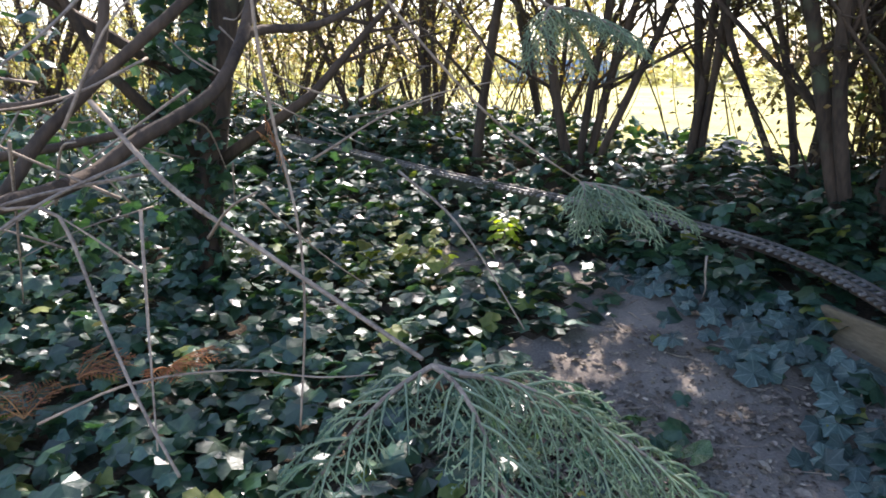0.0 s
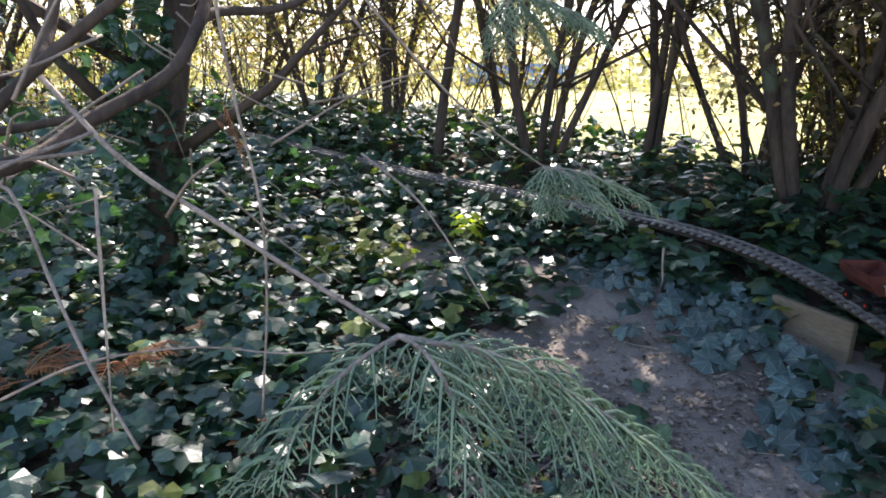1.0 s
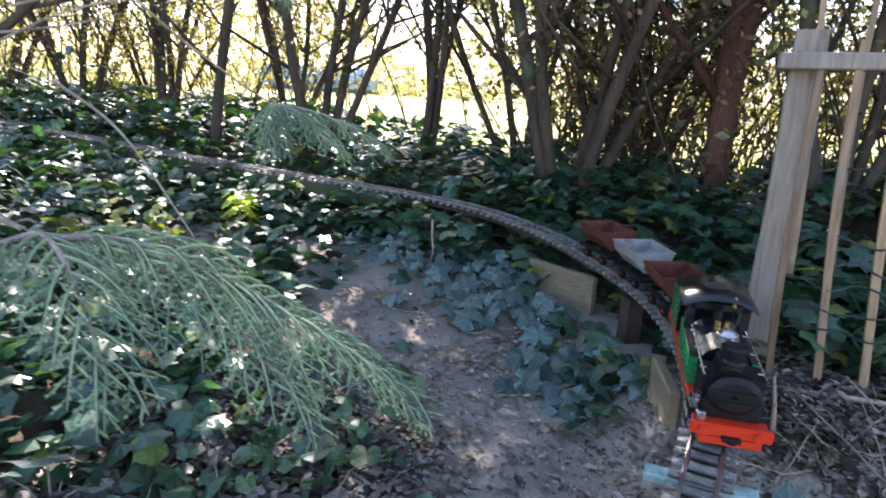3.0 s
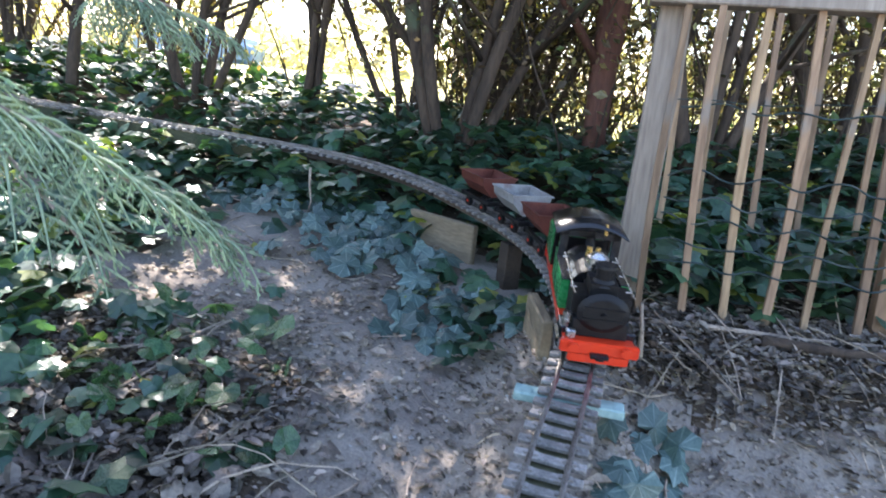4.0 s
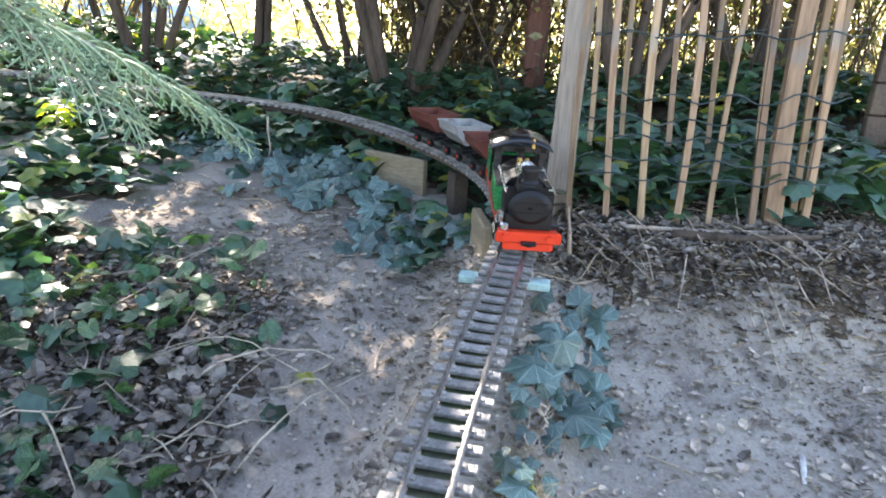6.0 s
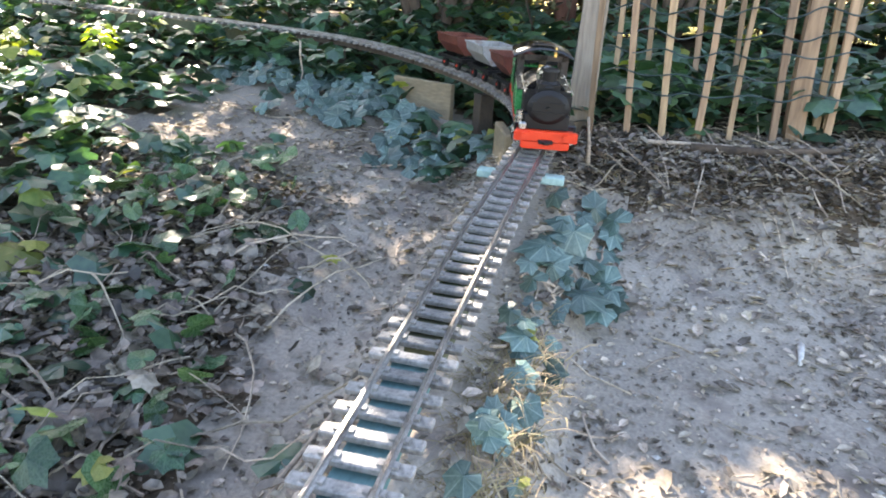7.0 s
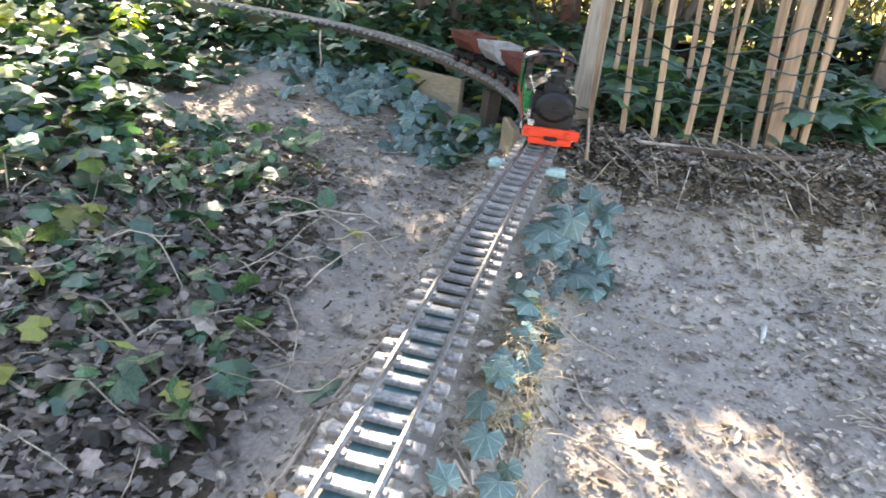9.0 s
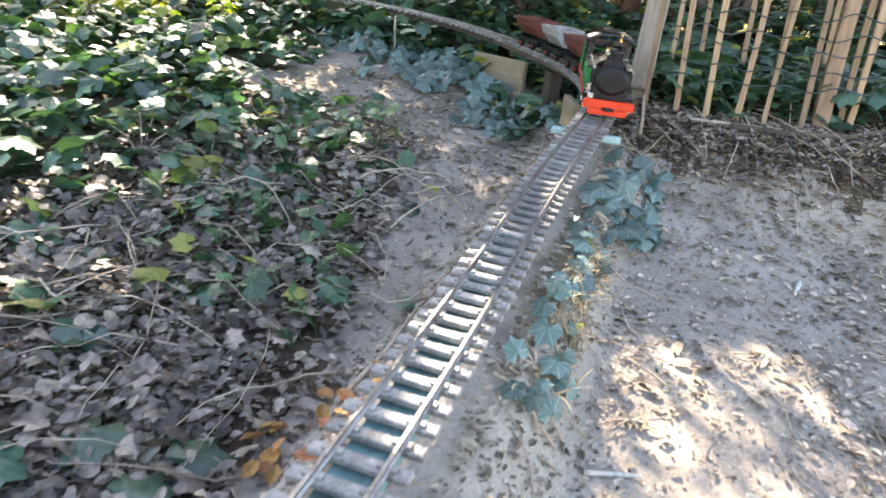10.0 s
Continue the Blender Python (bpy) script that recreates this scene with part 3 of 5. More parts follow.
def build_tipper(m, mat, label):
    t = empty("tipper_wagon", m, label, "wagon", "tipper wagons")
    part("frame", join_bm(box_bm((0.118, 0.008, 0.010), (0, 0.024, 0.030), 0.001), box_bm((0.118, 0.008, 0.010), (0, -0.024, 0.030), 0.001), box_bm((0.008, 0.06, 0.012), (0.058, 0, 0.030), 0.001), box_bm((0.008, 0.06, 0.012), (-0.058, 0, 0.030), 0.001)), M_SOOT, t)
    for x in (-0.032, 0.032):
        for y in (-0.0235, 0.0235):
            wheel_part(t, x, y, 0.0125)
    for x in (-0.046, 0.046):
        part("cradle", join_bm(box_bm((0.004, 0.05, 0.006), (x, 0, 0.038)), box_bm((0.004, 0.006, 0.03), (x, 0.012, 0.048)), box_bm((0.004, 0.006, 0.03), (x, -0.012, 0.048))), M_SOOT, t)
    for sgn in (-1, 1):
        part("coupler", box_bm((0.018, 0.010, 0.006), (sgn * 0.070, 0, 0.030), 0.001), M_SOOT, t)
    # open tub with a V-shaped section, walls 2 mm
    prof = [(0.044, 0.098), (0.040, 0.076), (0.016, 0.046), (-0.016, 0.046), (-0.040, 0.076), (-0.044, 0.098)]
    inner = [(0.041, 0.098), (0.0375, 0.077), (0.0148, 0.0485), (-0.0148, 0.0485), (-0.0375, 0.077), (-0.041, 0.098)]
    v, f = [], []
    for x, pr in ((-0.050, prof), (0.050, prof), (-0.047, inner), (0.047, inner)):
        v += [(x, a, b) for a, b in pr]
    for k in range(5):
        f.append((k, k + 1, 6 + k + 1, 6 + k))
        f.append((12 + k + 1, 12 + k, 18 + k, 18 + k + 1))
    f += [(5, 4, 3, 2, 1, 0), (6, 7, 8, 9, 10, 11), (12, 13, 14, 15, 16, 17), (23, 22, 21, 20, 19, 18)]
    f += [(0, 6, 18, 12), (11, 5, 17, 23), (5, 0, 12, 17), (6, 11, 23, 18)]
    tub = part("tub", Soup().put(v, f), mat, t)
    part("rim", join_bm(box_bm((0.104, 0.004, 0.004), (0, 0.044, 0.098)), box_bm((0.104, 0.004, 0.004), (0, -0.044, 0.098)), box_bm((0.004, 0.092, 0.004), (0.051, 0, 0.098)), box_bm((0.004, 0.092, 0.004), (-0.051, 0, 0.098))), M_GREYTUB if mat is M_GREYTUB else M_RUST, tub, "worn tub rim")
    return t


S_FRONT = s_at_x(0.955)
build_loco(vehicle_pose(S_FRONT + 0.20 * BULK))
for i, (mm, lab) in enumerate(((M_RUST, "small rust-red tipper wagon behind the locomotive"), (M_GREYTUB, "small grey tipper wagon with a worn rim"), (M_RUST, "small rust-red tipper wagon at the train's end"))):
    build_tipper(vehicle_pose(S_FRONT + (0.488 + 0.157 * i) * BULK), mm, lab)


# ---- the fence ----
def pale_mesh(h, w, d, seed):
    """A cleft chestnut stake: uneven, slightly bowed, three or four sided."""
    r = random.Random(seed)
    v, f = [], []
    n, q = 9, 5
    ph = r.uniform(0, 6)
    for i in range(n):
        k = i / (n - 1)
        cx, cy = 0.008 * math.sin(k * 2.6 + ph), 0.010 * math.sin(k * 3.4 + ph * 2)
        t = (1 - 0.12 * k) * (1 + 0.06 * math.sin(k * 9 + ph))
        for a, (px, py) in enumerate(((-0.5, -0.42), (0.15, -0.55), (0.52, -0.1), (0.35, 0.5), (-0.45, 0.45))):
            v.append((cx + px * d * t, cy + py * w * t, k * h))
    for i in range(n - 1):
        for a in range(q):
            f.append((i * q + a, i * q + (a + 1) % q, (i + 1) * q + (a + 1) % q, (i + 1) * q + a))
    f += [tuple(range(q))[::-1], tuple((n - 1) * q + a for a in range(q))]
    return Soup().put(v, f)


def build_fence():
    base = Vector((1.41, -0.14, ground_z(1.41, -0.14)))
    t = empty("paling_fence", Matrix.Translation(base), "weathered cleft chestnut paling fence with wire and a top board", "fence")
    lean = 0.06

    def stake(name, x, y, h, w, d, seed, mat, label="", tilt=0.0, sink=0.03, parent=t, origin=base):
        z = ground_z(x, y) - sink
        w, d = w * 0.72, d * 0.75
        ob = part(name, pale_mesh(h + sink, w, d, seed), mat, parent, label)
        ob.matrix_basis = Matrix.Translation(Vector((x, y, z)) - origin) @ Matrix(((1, 0, 0, 0), (0, 1, lean + tilt, 0), (0, 0, 1, 0), (0, 0, 0, 1)))
        return ob

    stake("post", 1.425, -0.150, 0.68, 0.088, 0.026, 1, M_GREYWOOD, "thick grey weathered post", sink=0.06)
    for i, (x, y, w, tl) in enumerate(((1.385, -0.180, 0.020, 0.02), (1.385, -0.252, 0.022, 0.015), (1.400, -0.335, 0.024, 0.02), (1.400, -0.418, 0.023, 0.03), (1.400, -0.500, 0.018, 0.025), (1.405, -0.575, 0.022, 0.0))):
        stake("pale", x, y, 0.62 + 0.03 * (i % 3), w, 0.018, 10 + i, M_PALE, tilt=tl)
    stake("stake", 1.430, -0.635, 0.74, 0.058, 0.045, 31, M_PALE, "thick orange-brown end stake", sink=0.06)
    for i, (x, y) in enumerate(((1.46, -0.675), (1.43, -0.690), (1.49, -0.715))):
        stake("pale", x, y, 0.66, 0.024, 0.02, 40 + i, M_PALE, tilt=0.01 * i - 0.02)
    part("top_board", box_bm((0.075, 0.62, 0.030), (0, 0, 0), 0.003), M_GREYWOOD, t, "grey flat top board").matrix_basis = pose(1.41 - base.x, -0.40 - base.y, 0.787 - base.z, -1.5, 0, 1)
    # twisted wires woven round the pales
    for z, sag in ((0.11, 0.005), (0.15, 0.006), (0.20, 0.007), (0.24, 0.008), (0.29, 0.010), (0.42, 0.006)):
        pts = []
        for k in range(54):
            y = -0.182 - k * 0.0102
            pts.append((1.388 + 0.012 * math.sin(k * 0.76), y + 0.0, ground_z(1.4, y) + z + lean * 0 + sag * math.sin(k * 0.5 + z * 40)))
        so = Soup()
        tube(so, [Vector(p) - base for p in pts], [0.0019] * len(pts), 5)
        part("wire", so, M_WIRE, t, "dark green twisted wire")
    # an older row of pales behind
    b2 = Vector((1.80, -0.2, ground_z(1.80, -0.2)))
    t2 = empty("paling_fence", Matrix.Translation(b2), "older row of thin weathered pales behind the fence", "fence")
    for i, y in enumerate((-0.20, -0.30, -0.42, -0.53, -0.66)):
        stake("pale", 1.80 + 0.01 * (i % 2), y, 0.74, 0.022, 0.017, 60 + i, M_PALE, parent=t2, origin=b2, tilt=0.01)
    so = Soup()
    tube(so, [Vector((1.79, y, ground_z(1.8, y) + 0.40)) - b2 for y in np.arange(-0.15, -1.0, -0.05)], [0.0015] * 17, 5)
    part("wire", so, M_WIRE, t2)


build_fence()


# ---- leaves ----
def ivy_shape():
    out = [(0, 1.0), (24, 0.68), (48, 0.86), (80, 0.62), (112, 0.70), (150, 0.58), (178, 0.20)]
    full = out + [(-a, r) for a, r in reversed(out[1:])]
    v = [(0, 0, 0.10)]
    for a, r in full:
        x, y = r * math.cos(radians(a)), r * math.sin(radians(a))
        v.append((x, y, 0.06 * math.sin(a * 0.13) - 0.22 * r * r))
    n = len(full)
    return np.array(v), [(0, 1 + i, 1 + (i + 1) % n) for i in range(n)]


def dead_shape():
    v = [(-0.5, 0, 0.05), (-0.1, 0.32, 0.18), (0.35, 0.24, 0.12), (0.6, 0, 0.02), (0.3, -0.27, 0.16), (-0.15, -0.30, 0.10), (0.05, 0.02, -0.04)]
    return np.array(v), [(6, 0, 5), (6, 5, 4), (6, 4, 3), (6, 3, 2), (6, 2, 1), (6, 1, 0)]


def blade_shape():
    v = [(-0.5, 0, 0), (0, 0.30, 0.08), (0.5, 0, 0.02), (0, -0.30, 0.08)]
    return np.array(v), [(0, 3, 2), (0, 2, 1)]


def turn_matrix(yaw, tilt, tilt_dir):
    return np.array(Matrix.Rotation(tilt_dir, 3, "Z") @ Matrix.Rotation(tilt, 3, "Y") @ Matrix.Rotation(yaw - tilt_dir, 3, "Z"))


def round_shape():
    """A broad heart-shaped leaf, cupped, with a notch at the stalk."""
    out = [(0, 0.92), (28, 0.80), (58, 0.80), (92, 0.76), (128, 0.74), (158, 0.60), (178, 0.22)]
    full = out + [(-a, r) for a, r in reversed(out[1:])]
    v = [(0, 0, -0.05)] + [(r * math.cos(radians(a)), r * math.sin(radians(a)), 0.10 * math.sin(a * 0.05 + 1) - 0.16 * r * r) for a, r in full]
    n = len(full)
    return np.array(v), [(0, 1 + i, 1 + (i + 1) % n) for i in range(n)]


IVY, DEAD, BLADE, ROUND = ivy_shape(), dead_shape(), blade_shape(), round_shape()


def strew(soup, shape, p, size, yaw, tilt, tilt_dir):
    soup.put(shape[0] * size @ turn_matrix(yaw, tilt, tilt_dir).T + np.asarray(p), shape[1])


def ivy_cover(x, y):
    """How thickly ivy grows here, 0 to 1."""
    d, s = from_line(x, y)
    wob = 0.10 * noise.noise((x * 3.1, y * 3.1, 2.0)) + 0.05 * noise.noise((x * 8, y * 8, 5.0))
    if abs(d) < 0.055:
        return 0.0
    c = 0.0
    if s > 2.45:
        if d > 0:
            c = 0.95
        else:
            c = 0.95 * smooth(0.30 + wob, 0.18 + wob, -d) * (0.30 + 0.70 * smooth(0.35, 0.75, y))
    if d > 0 and x > 1.75:
        c = max(c, 0.9)
    if d > 0 and 1.15 < x <= 1.75:
        c = max(c, 0.10 + 0.85 * smooth(0.26, 0.12, d))
    c = max(c, (0.10 + 0.74 * smooth(0.60, 1.10, y)) * smooth(0.10 + 0.26 * x + wob, 0.42 + 0.26 * x + wob, y) if x < 1.15 else 0)
    if x >= 1.15 and d < 0:
        c = max(c, 0.85 * smooth(0.95 + wob, 1.15 + wob, y))
    for px, py, r in ((1.56, 1.55, 0.30), (1.28, 0.86, 0.20), (1.75, 1.2, 0.16)):
        c *= 1 - 0.85 * smooth(r + wob, r * 0.5 + wob, math.hypot(x - px, y - py))
    return c


def build_ivy():
    so, gold = Soup(), Soup()
    n = 0
    while n < 23000:
        x, y = rng.uniform(-1.2, 3.1), rng.uniform(-1.7, 7.5)
        if x < 1.4 and y < 0:
            continue
        near = 1.0 if math.hypot(x - 0.6, y - 0.6) < 1.9 else 0.55
        c = ivy_cover(x, y)
        if rng.random() > c * near + 0.012:
            continue
        if math.hypot(x - 1.75, y - 0.36) < 0.085:
            continue
        n += 1
        h = rng.uniform(0.008, 0.03 + 0.10 * c)
        if x > 2.2:
            h += 0.05
        size = rng.uniform(0.022, 0.058) * (1.5 if y > 3.2 else 1.1 if x > 1.2 else 1.0)
        tgt = gold if rng.random() < 0.05 else so
        strew(tgt, IVY, (x, y, ground_z(x, y) + h), size, rng.uniform(0, 6.28), rng.uniform(0.05, 0.85), rng.uniform(0, 6.28))
    # clump given the yellow leaf colour to imitate sunlight on the ivy
    for _ in range(90):
        x, y = rng.normal(1.29, 0.11), rng.normal(1.60, 0.11)
        strew(gold, IVY, (x, y, ground_z(x, y) + rng.uniform(0.03, 0.13)), rng.uniform(0.025, 0.045), rng.uniform(0, 6.28), rng.uniform(0.1, 0.8), rng.uniform(0, 6.28))
    for name, s, m, lab in (("ivy_bed", so, M_IVY, "dense dark glossy ivy covering the ground"), ("yellowing_ivy", gold, M_IVY_GOLD, "scattered yellowing ivy leaves in the bed and a clump coloured as if sunlit")):
        tagged(part(name, s, m), lab, "ivy", kind="stuff")
    # larger single leaves that trail beside the line
    me = Soup().put(IVY[0], IVY[1]).mesh("leaf", M_IVY_PALE)
    green = Soup().put(IVY[0], IVY[1]).mesh("leaf", M_IVY_VEIN)
    broad = Soup().put(ROUND[0], ROUND[1]).mesh("leaf", M_IVY_VEIN)
    yellow = Soup().put(IVY[0], IVY[1]).mesh("leaf", M_IVY_GOLD)
    spots = [(0.42, 0.80, -0.205, -0.135, 26, 0.030), (0.20, 0.48, -0.20, -0.138, 12, 0.026), (0.72, 1.06, -0.27, -0.140, 26, 0.046), (1.22, 1.50, 0.05, 0.34, 52, 0.042), (1.45, 1.95, 0.30, 0.80, 120, 0.046), (1.70, 2.02, 0.75, 1.15, 60, 0.046), (1.3, 1.75, -0.12, 0.05, 26, 0.042),
             (0.02, 0.22, -0.22, -0.135, 18, 0.028), (0.10, 0.50, 0.18, 0.55, 48, 0.031), (0.40, 0.85, 0.30, 0.70, 52, 0.034), (0.75, 1.15, 0.42, 0.80, 50, 0.038)]
    for x0, x1, y0, y1, k, sz in spots:
        lush = x1 < 1.2 and y0 > 0
        org = Vector(((x0 + x1) / 2, (y0 + y1) / 2, ground_z((x0 + x1) / 2, (y0 + y1) / 2)))
        t = empty("ivy_plant" if lush else "ivy_trail", Matrix.Translation(org), "dark green veined ivy creeping over dead leaves" if lush else "trailing ivy with large bluish-green leaves beside the track", "ivy", "ivy plants" if lush else "ivy trails")
        done = 0
        while done < k:
            x, y = rng.uniform(x0, x1), rng.uniform(y0, y1)
            d, s = from_line(x, y)
            if abs(d) < 0.062:
                continue
            if math.hypot(x - 1.75, y - 0.36) < 0.07:
                continue
            if lush and y < 0.08 + 0.24 * x + 0.1 * noise.noise((x * 5, y * 5, 6.0)):
                continue
            done += 1
            h = rng.uniform(0.008, 0.05)
            m = Matrix.Translation(Vector((x, y, ground_z(x, y) + h)) - org) @ Matrix(turn_matrix(rng.uniform(0, 6.28), rng.uniform(0.1, 1.15), rng.uniform(0, 6.28) if lush else rng.uniform(2.2, 4.4)).tolist()).to_4x4() @ Matrix.Scale(sz * rng.uniform(0.45, 1.2), 4)
            link("leaf", yellow if rng.random() < 0.04 else (broad if done % 2 else green) if lush else me, t, at=m)
        for _ in range(5):
            so = Soup()
            a = Vector((rng.uniform(x0, x1), rng.uniform(y0, y1), 0))
            b = Vector((rng.uniform(x0, x1), rng.uniform(y0, y1), 0))
            pts = []
            for j in range(7):
                q = a.lerp(b, j / 6) + Vector((rng.uniform(-0.015, 0.015), rng.uniform(-0.015, 0.015), 0))
                pts.append(Vector((q.x, q.y, ground_z(q.x, q.y) + 0.012)) - org)
            tube(so, pts, [0.0022] * 7, 5)
            part("stem", so, M_TWIG, t)


build_ivy()


def mould_and_shade_under_ivy():
    """Dark leaf mould where the ivy grows thick; its colour also stands for shade."""
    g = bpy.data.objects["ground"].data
    g.materials.append(M_HUMUS_SHADE)
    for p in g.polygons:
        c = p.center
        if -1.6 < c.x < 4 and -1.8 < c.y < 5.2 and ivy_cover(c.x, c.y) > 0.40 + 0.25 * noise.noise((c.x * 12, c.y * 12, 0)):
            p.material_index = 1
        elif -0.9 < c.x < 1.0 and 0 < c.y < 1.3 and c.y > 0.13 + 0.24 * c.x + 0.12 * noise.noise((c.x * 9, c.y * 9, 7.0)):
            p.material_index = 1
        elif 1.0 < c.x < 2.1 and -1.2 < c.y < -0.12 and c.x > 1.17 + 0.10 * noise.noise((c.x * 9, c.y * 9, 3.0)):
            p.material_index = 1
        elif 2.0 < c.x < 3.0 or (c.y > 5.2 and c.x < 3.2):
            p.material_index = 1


mould_and_shade_under_ivy()


def litter_depth(x, y):
    """How thickly dead leaves lie here."""
    d = abs(from_line(x, y)[0])
    if d < 0.035:
        return 0.0
    k = 0.30 + 0.5 * noise.noise((x * 2.6, y * 2.6, 8.0)) + 0.3 * noise.noise((x * 7, y * 7, 3.0))
    k += 0.55 * smooth(0.26, 0.06, d)
    if x < 0.75:
        k += 0.8 * smooth(0.10 + 0.2 * x, 0.30 + 0.2 * x, y)
        k += 0.5 * smooth(0.55, 0.1, x) * smooth(-0.42, -0.62, y)
    k += 0.6 * smooth(-0.48, -0.78, y)
    if x > 1.02 and y < 0.1:
        k += 0.75
    if x > 1.0 and y > 0.3:
        k += 0.35
    return max(0.06, k)


def build_litter():
    so, big, tw, peb = Soup(), Soup(), Soup(), Soup()
    n = 0
    while n < 18000:
        far = rng.random() < 0.2
        x, y = (rng.uniform(-1.0, 2.3), rng.uniform(-1.7, 2.6)) if far else (rng.uniform(-0.35, 1.55), rng.uniform(-0.95, 0.95))
        if rng.random() > litter_depth(x, y):
            continue
        n += 1
        size = rng.uniform(0.005, 0.019) * (1.8 if rng.random() < 0.10 else 1)
        strew(so, DEAD, (x, y, ground_z(x, y) + rng.uniform(0.002, 0.010)), size, rng.uniform(0, 6.28), rng.uniform(0, 0.45), rng.uniform(0, 6.28))
    fine = Soup()
    for _ in range(13000):
        # broken leaf under the ivy's edge and at the fence's foot
        if rng.random() < 0.3:
            x, y = rng.uniform(1.08, 1.45), rng.uniform(-1.0, -0.13)
            if rng.random() > smooth(1.06, 1.24, x + 0.05 * noise.noise((y * 6, 1.0, 0))):
                continue
        else:
            x, y = rng.uniform(-0.45, 1.05), rng.uniform(0.0, 0.95)
            if rng.random() > smooth(0.04 + 0.2 * x, 0.24 + 0.22 * x, y):
                continue
        strew(fine, DEAD, (x, y, ground_z(x, y) + rng.uniform(0.002, 0.014)), rng.uniform(0.009, 0.026), rng.uniform(0, 6.28), rng.uniform(0, 0.9), rng.uniform(0, 6.28))
    n = 0
    while n < 20000:
        # crumbs of leaf and bark
        x, y = rng.uniform(-0.4, 1.35), rng.uniform(-0.9, 0.7)
        if rng.random() > 0.25 + litter_depth(x, y):
            continue
        n += 1
        strew(fine if n % 5 < 3 else so, BLADE, (x, y, ground_z(x, y) + rng.uniform(0.001, 0.004)), rng.uniform(0.003, 0.012), rng.uniform(0, 6.28), rng.uniform(0, 0.6), rng.uniform(0, 6.28))
    n = 0
    while n < 2600:
        x, y = rng.uniform(-0.5, 1.0), rng.uniform(0.0, 0.9)
        if rng.random() > smooth(0.06 + 0.22 * x, 0.26 + 0.22 * x, y) * smooth(0.95, 0.6, x) + 0.015:
            continue
        n += 1
        strew(big, ROUND if n % 3 == 1 else IVY if n % 3 else DEAD, (x, y, ground_z(x, y) + rng.uniform(0.004, 0.03)), rng.uniform(0.010, 0.027) * (1 if n % 3 else 1.4), rng.uniform(0, 6.28), rng.uniform(0.1, 0.9), rng.uniform(0, 6.28))
    tagged(part("dead_ivy_leaves", big, M_GREYLEAF), "large grey-brown withered ivy leaves among the ivy", "leaf litter", kind="stuff")
    tagged(part("broken_leaf_litter", fine, M_GREYLEAF), "mat of small broken brown leaves", "leaf litter", kind="stuff")
    tagged(part("leaf_litter", so, M_LITTER), "curled brown and grey dead leaves on the soil", "leaf litter", kind="stuff")
    for _ in range(650):
        x, y = rng.uniform(-0.8, 1.9), rng.uniform(-1.5, 1.8)
        if abs(from_line(x, y)[0]) < 0.05:
            continue
        L, a = rng.uniform(0.02, 0.11), rng.uniform(0, 3.14)
        if 1.05 < x < 1.6 and y < -0.1:
            L *= 1.6
        pts, bend = [], rng.uniform(-0.5, 0.5)
        for j in range(4):
            u = (j / 3 - 0.5) * L
            px, py = x + u * math.cos(a + bend * j / 3), y + u * math.sin(a + bend * j / 3)
            pts.append((px, py, ground_z(px, py) + 0.004 + rng.uniform(0, 0.006)))
        r = rng.uniform(0.0008, 0.0022)
        tube(tw, pts, [r, r, r * 0.9, r * 0.6], 4)
    for _ in range(85):
        x, y = rng.uniform(1.08, 1.5), rng.uniform(-1.0, -0.14)
        a, L = rng.uniform(0, 3.14), rng.uniform(0.05, 0.2)
        up = rng.uniform(0, 0.5) * (rng.random() < 0.4)
        pts = [(x + u * L * math.cos(a), y + u * L * math.sin(a), ground_z(x + u * L * math.cos(a), y + u * L * math.sin(a)) + 0.006 + L * up * u + rng.uniform(0, 0.008)) for u in (0, 0.35, 0.7, 1.0)]
        r = rng.uniform(0.0008, 0.0021)
        tube(tw, pts, [r, r, r * 0.8, r * 0.5], 4)
    for _ in range(85):
        # long bent stems over the dead leaves
        x, y = rng.uniform(-0.35, 0.75), rng.uniform(0.08, 0.75)
        if y < 0.06 + 0.2 * x:
            continue
        a, L, bend = rng.uniform(0, 6.28), rng.uniform(0.10, 0.32), rng.uniform(-1.2, 1.2)
        px, py, pts = x, y, []
        for j in range(7):
            pts.append((px, py, ground_z(px, py) + 0.012 + 0.035 * math.sin(math.pi * j / 6) * rng.uniform(0.3, 1)))
            px, py = px + math.cos(a + bend * j / 6) * L / 6, py + math.sin(a + bend * j / 6) * L / 6
        r = rng.uniform(0.0011, 0.0024)
        tube(tw, pts, [r * (1 - 0.1 * j) for j in range(7)], 5)
    gold = Soup()
    for _ in range(26):
        x, y = rng.normal(-0.04, 0.06), rng.normal(0.07, 0.05)
        if abs(from_line(x, y)[0]) > 0.06:
            strew(gold, DEAD, (x, y, ground_z(x, y) + rng.uniform(0.006, 0.02)), rng.uniform(0.016, 0.036), rng.uniform(0, 6.28), rng.uniform(0, 0.6), rng.uniform(0, 6.28))
    tagged(part("golden_leaves", gold, M_CONIFER_DRY), "golden-brown dead leaves beside the track", "leaf litter", kind="stuff")
    tagged(part("twig_litter", tw, M_TWIG), "thin dry twigs scattered over the soil", "twigs", kind="stuff")
    for _ in range(420):
        x, y = rng.uniform(-0.5, 1.2), rng.uniform(-1.2, 0.6)
        r = rng.uniform(0.002, 0.006)
        v = [(a * r * rng.uniform(0.7, 1.3) + x, b * r * rng.uniform(0.7, 1.3) + y, c * r * 0.6 + ground_z(x, y) + r * 0.2) for a, b, c in ((1, 0, 0), (-1, 0, 0), (0, 1, 0), (0, -1, 0), (0, 0, 1), (0, 0, -1))]
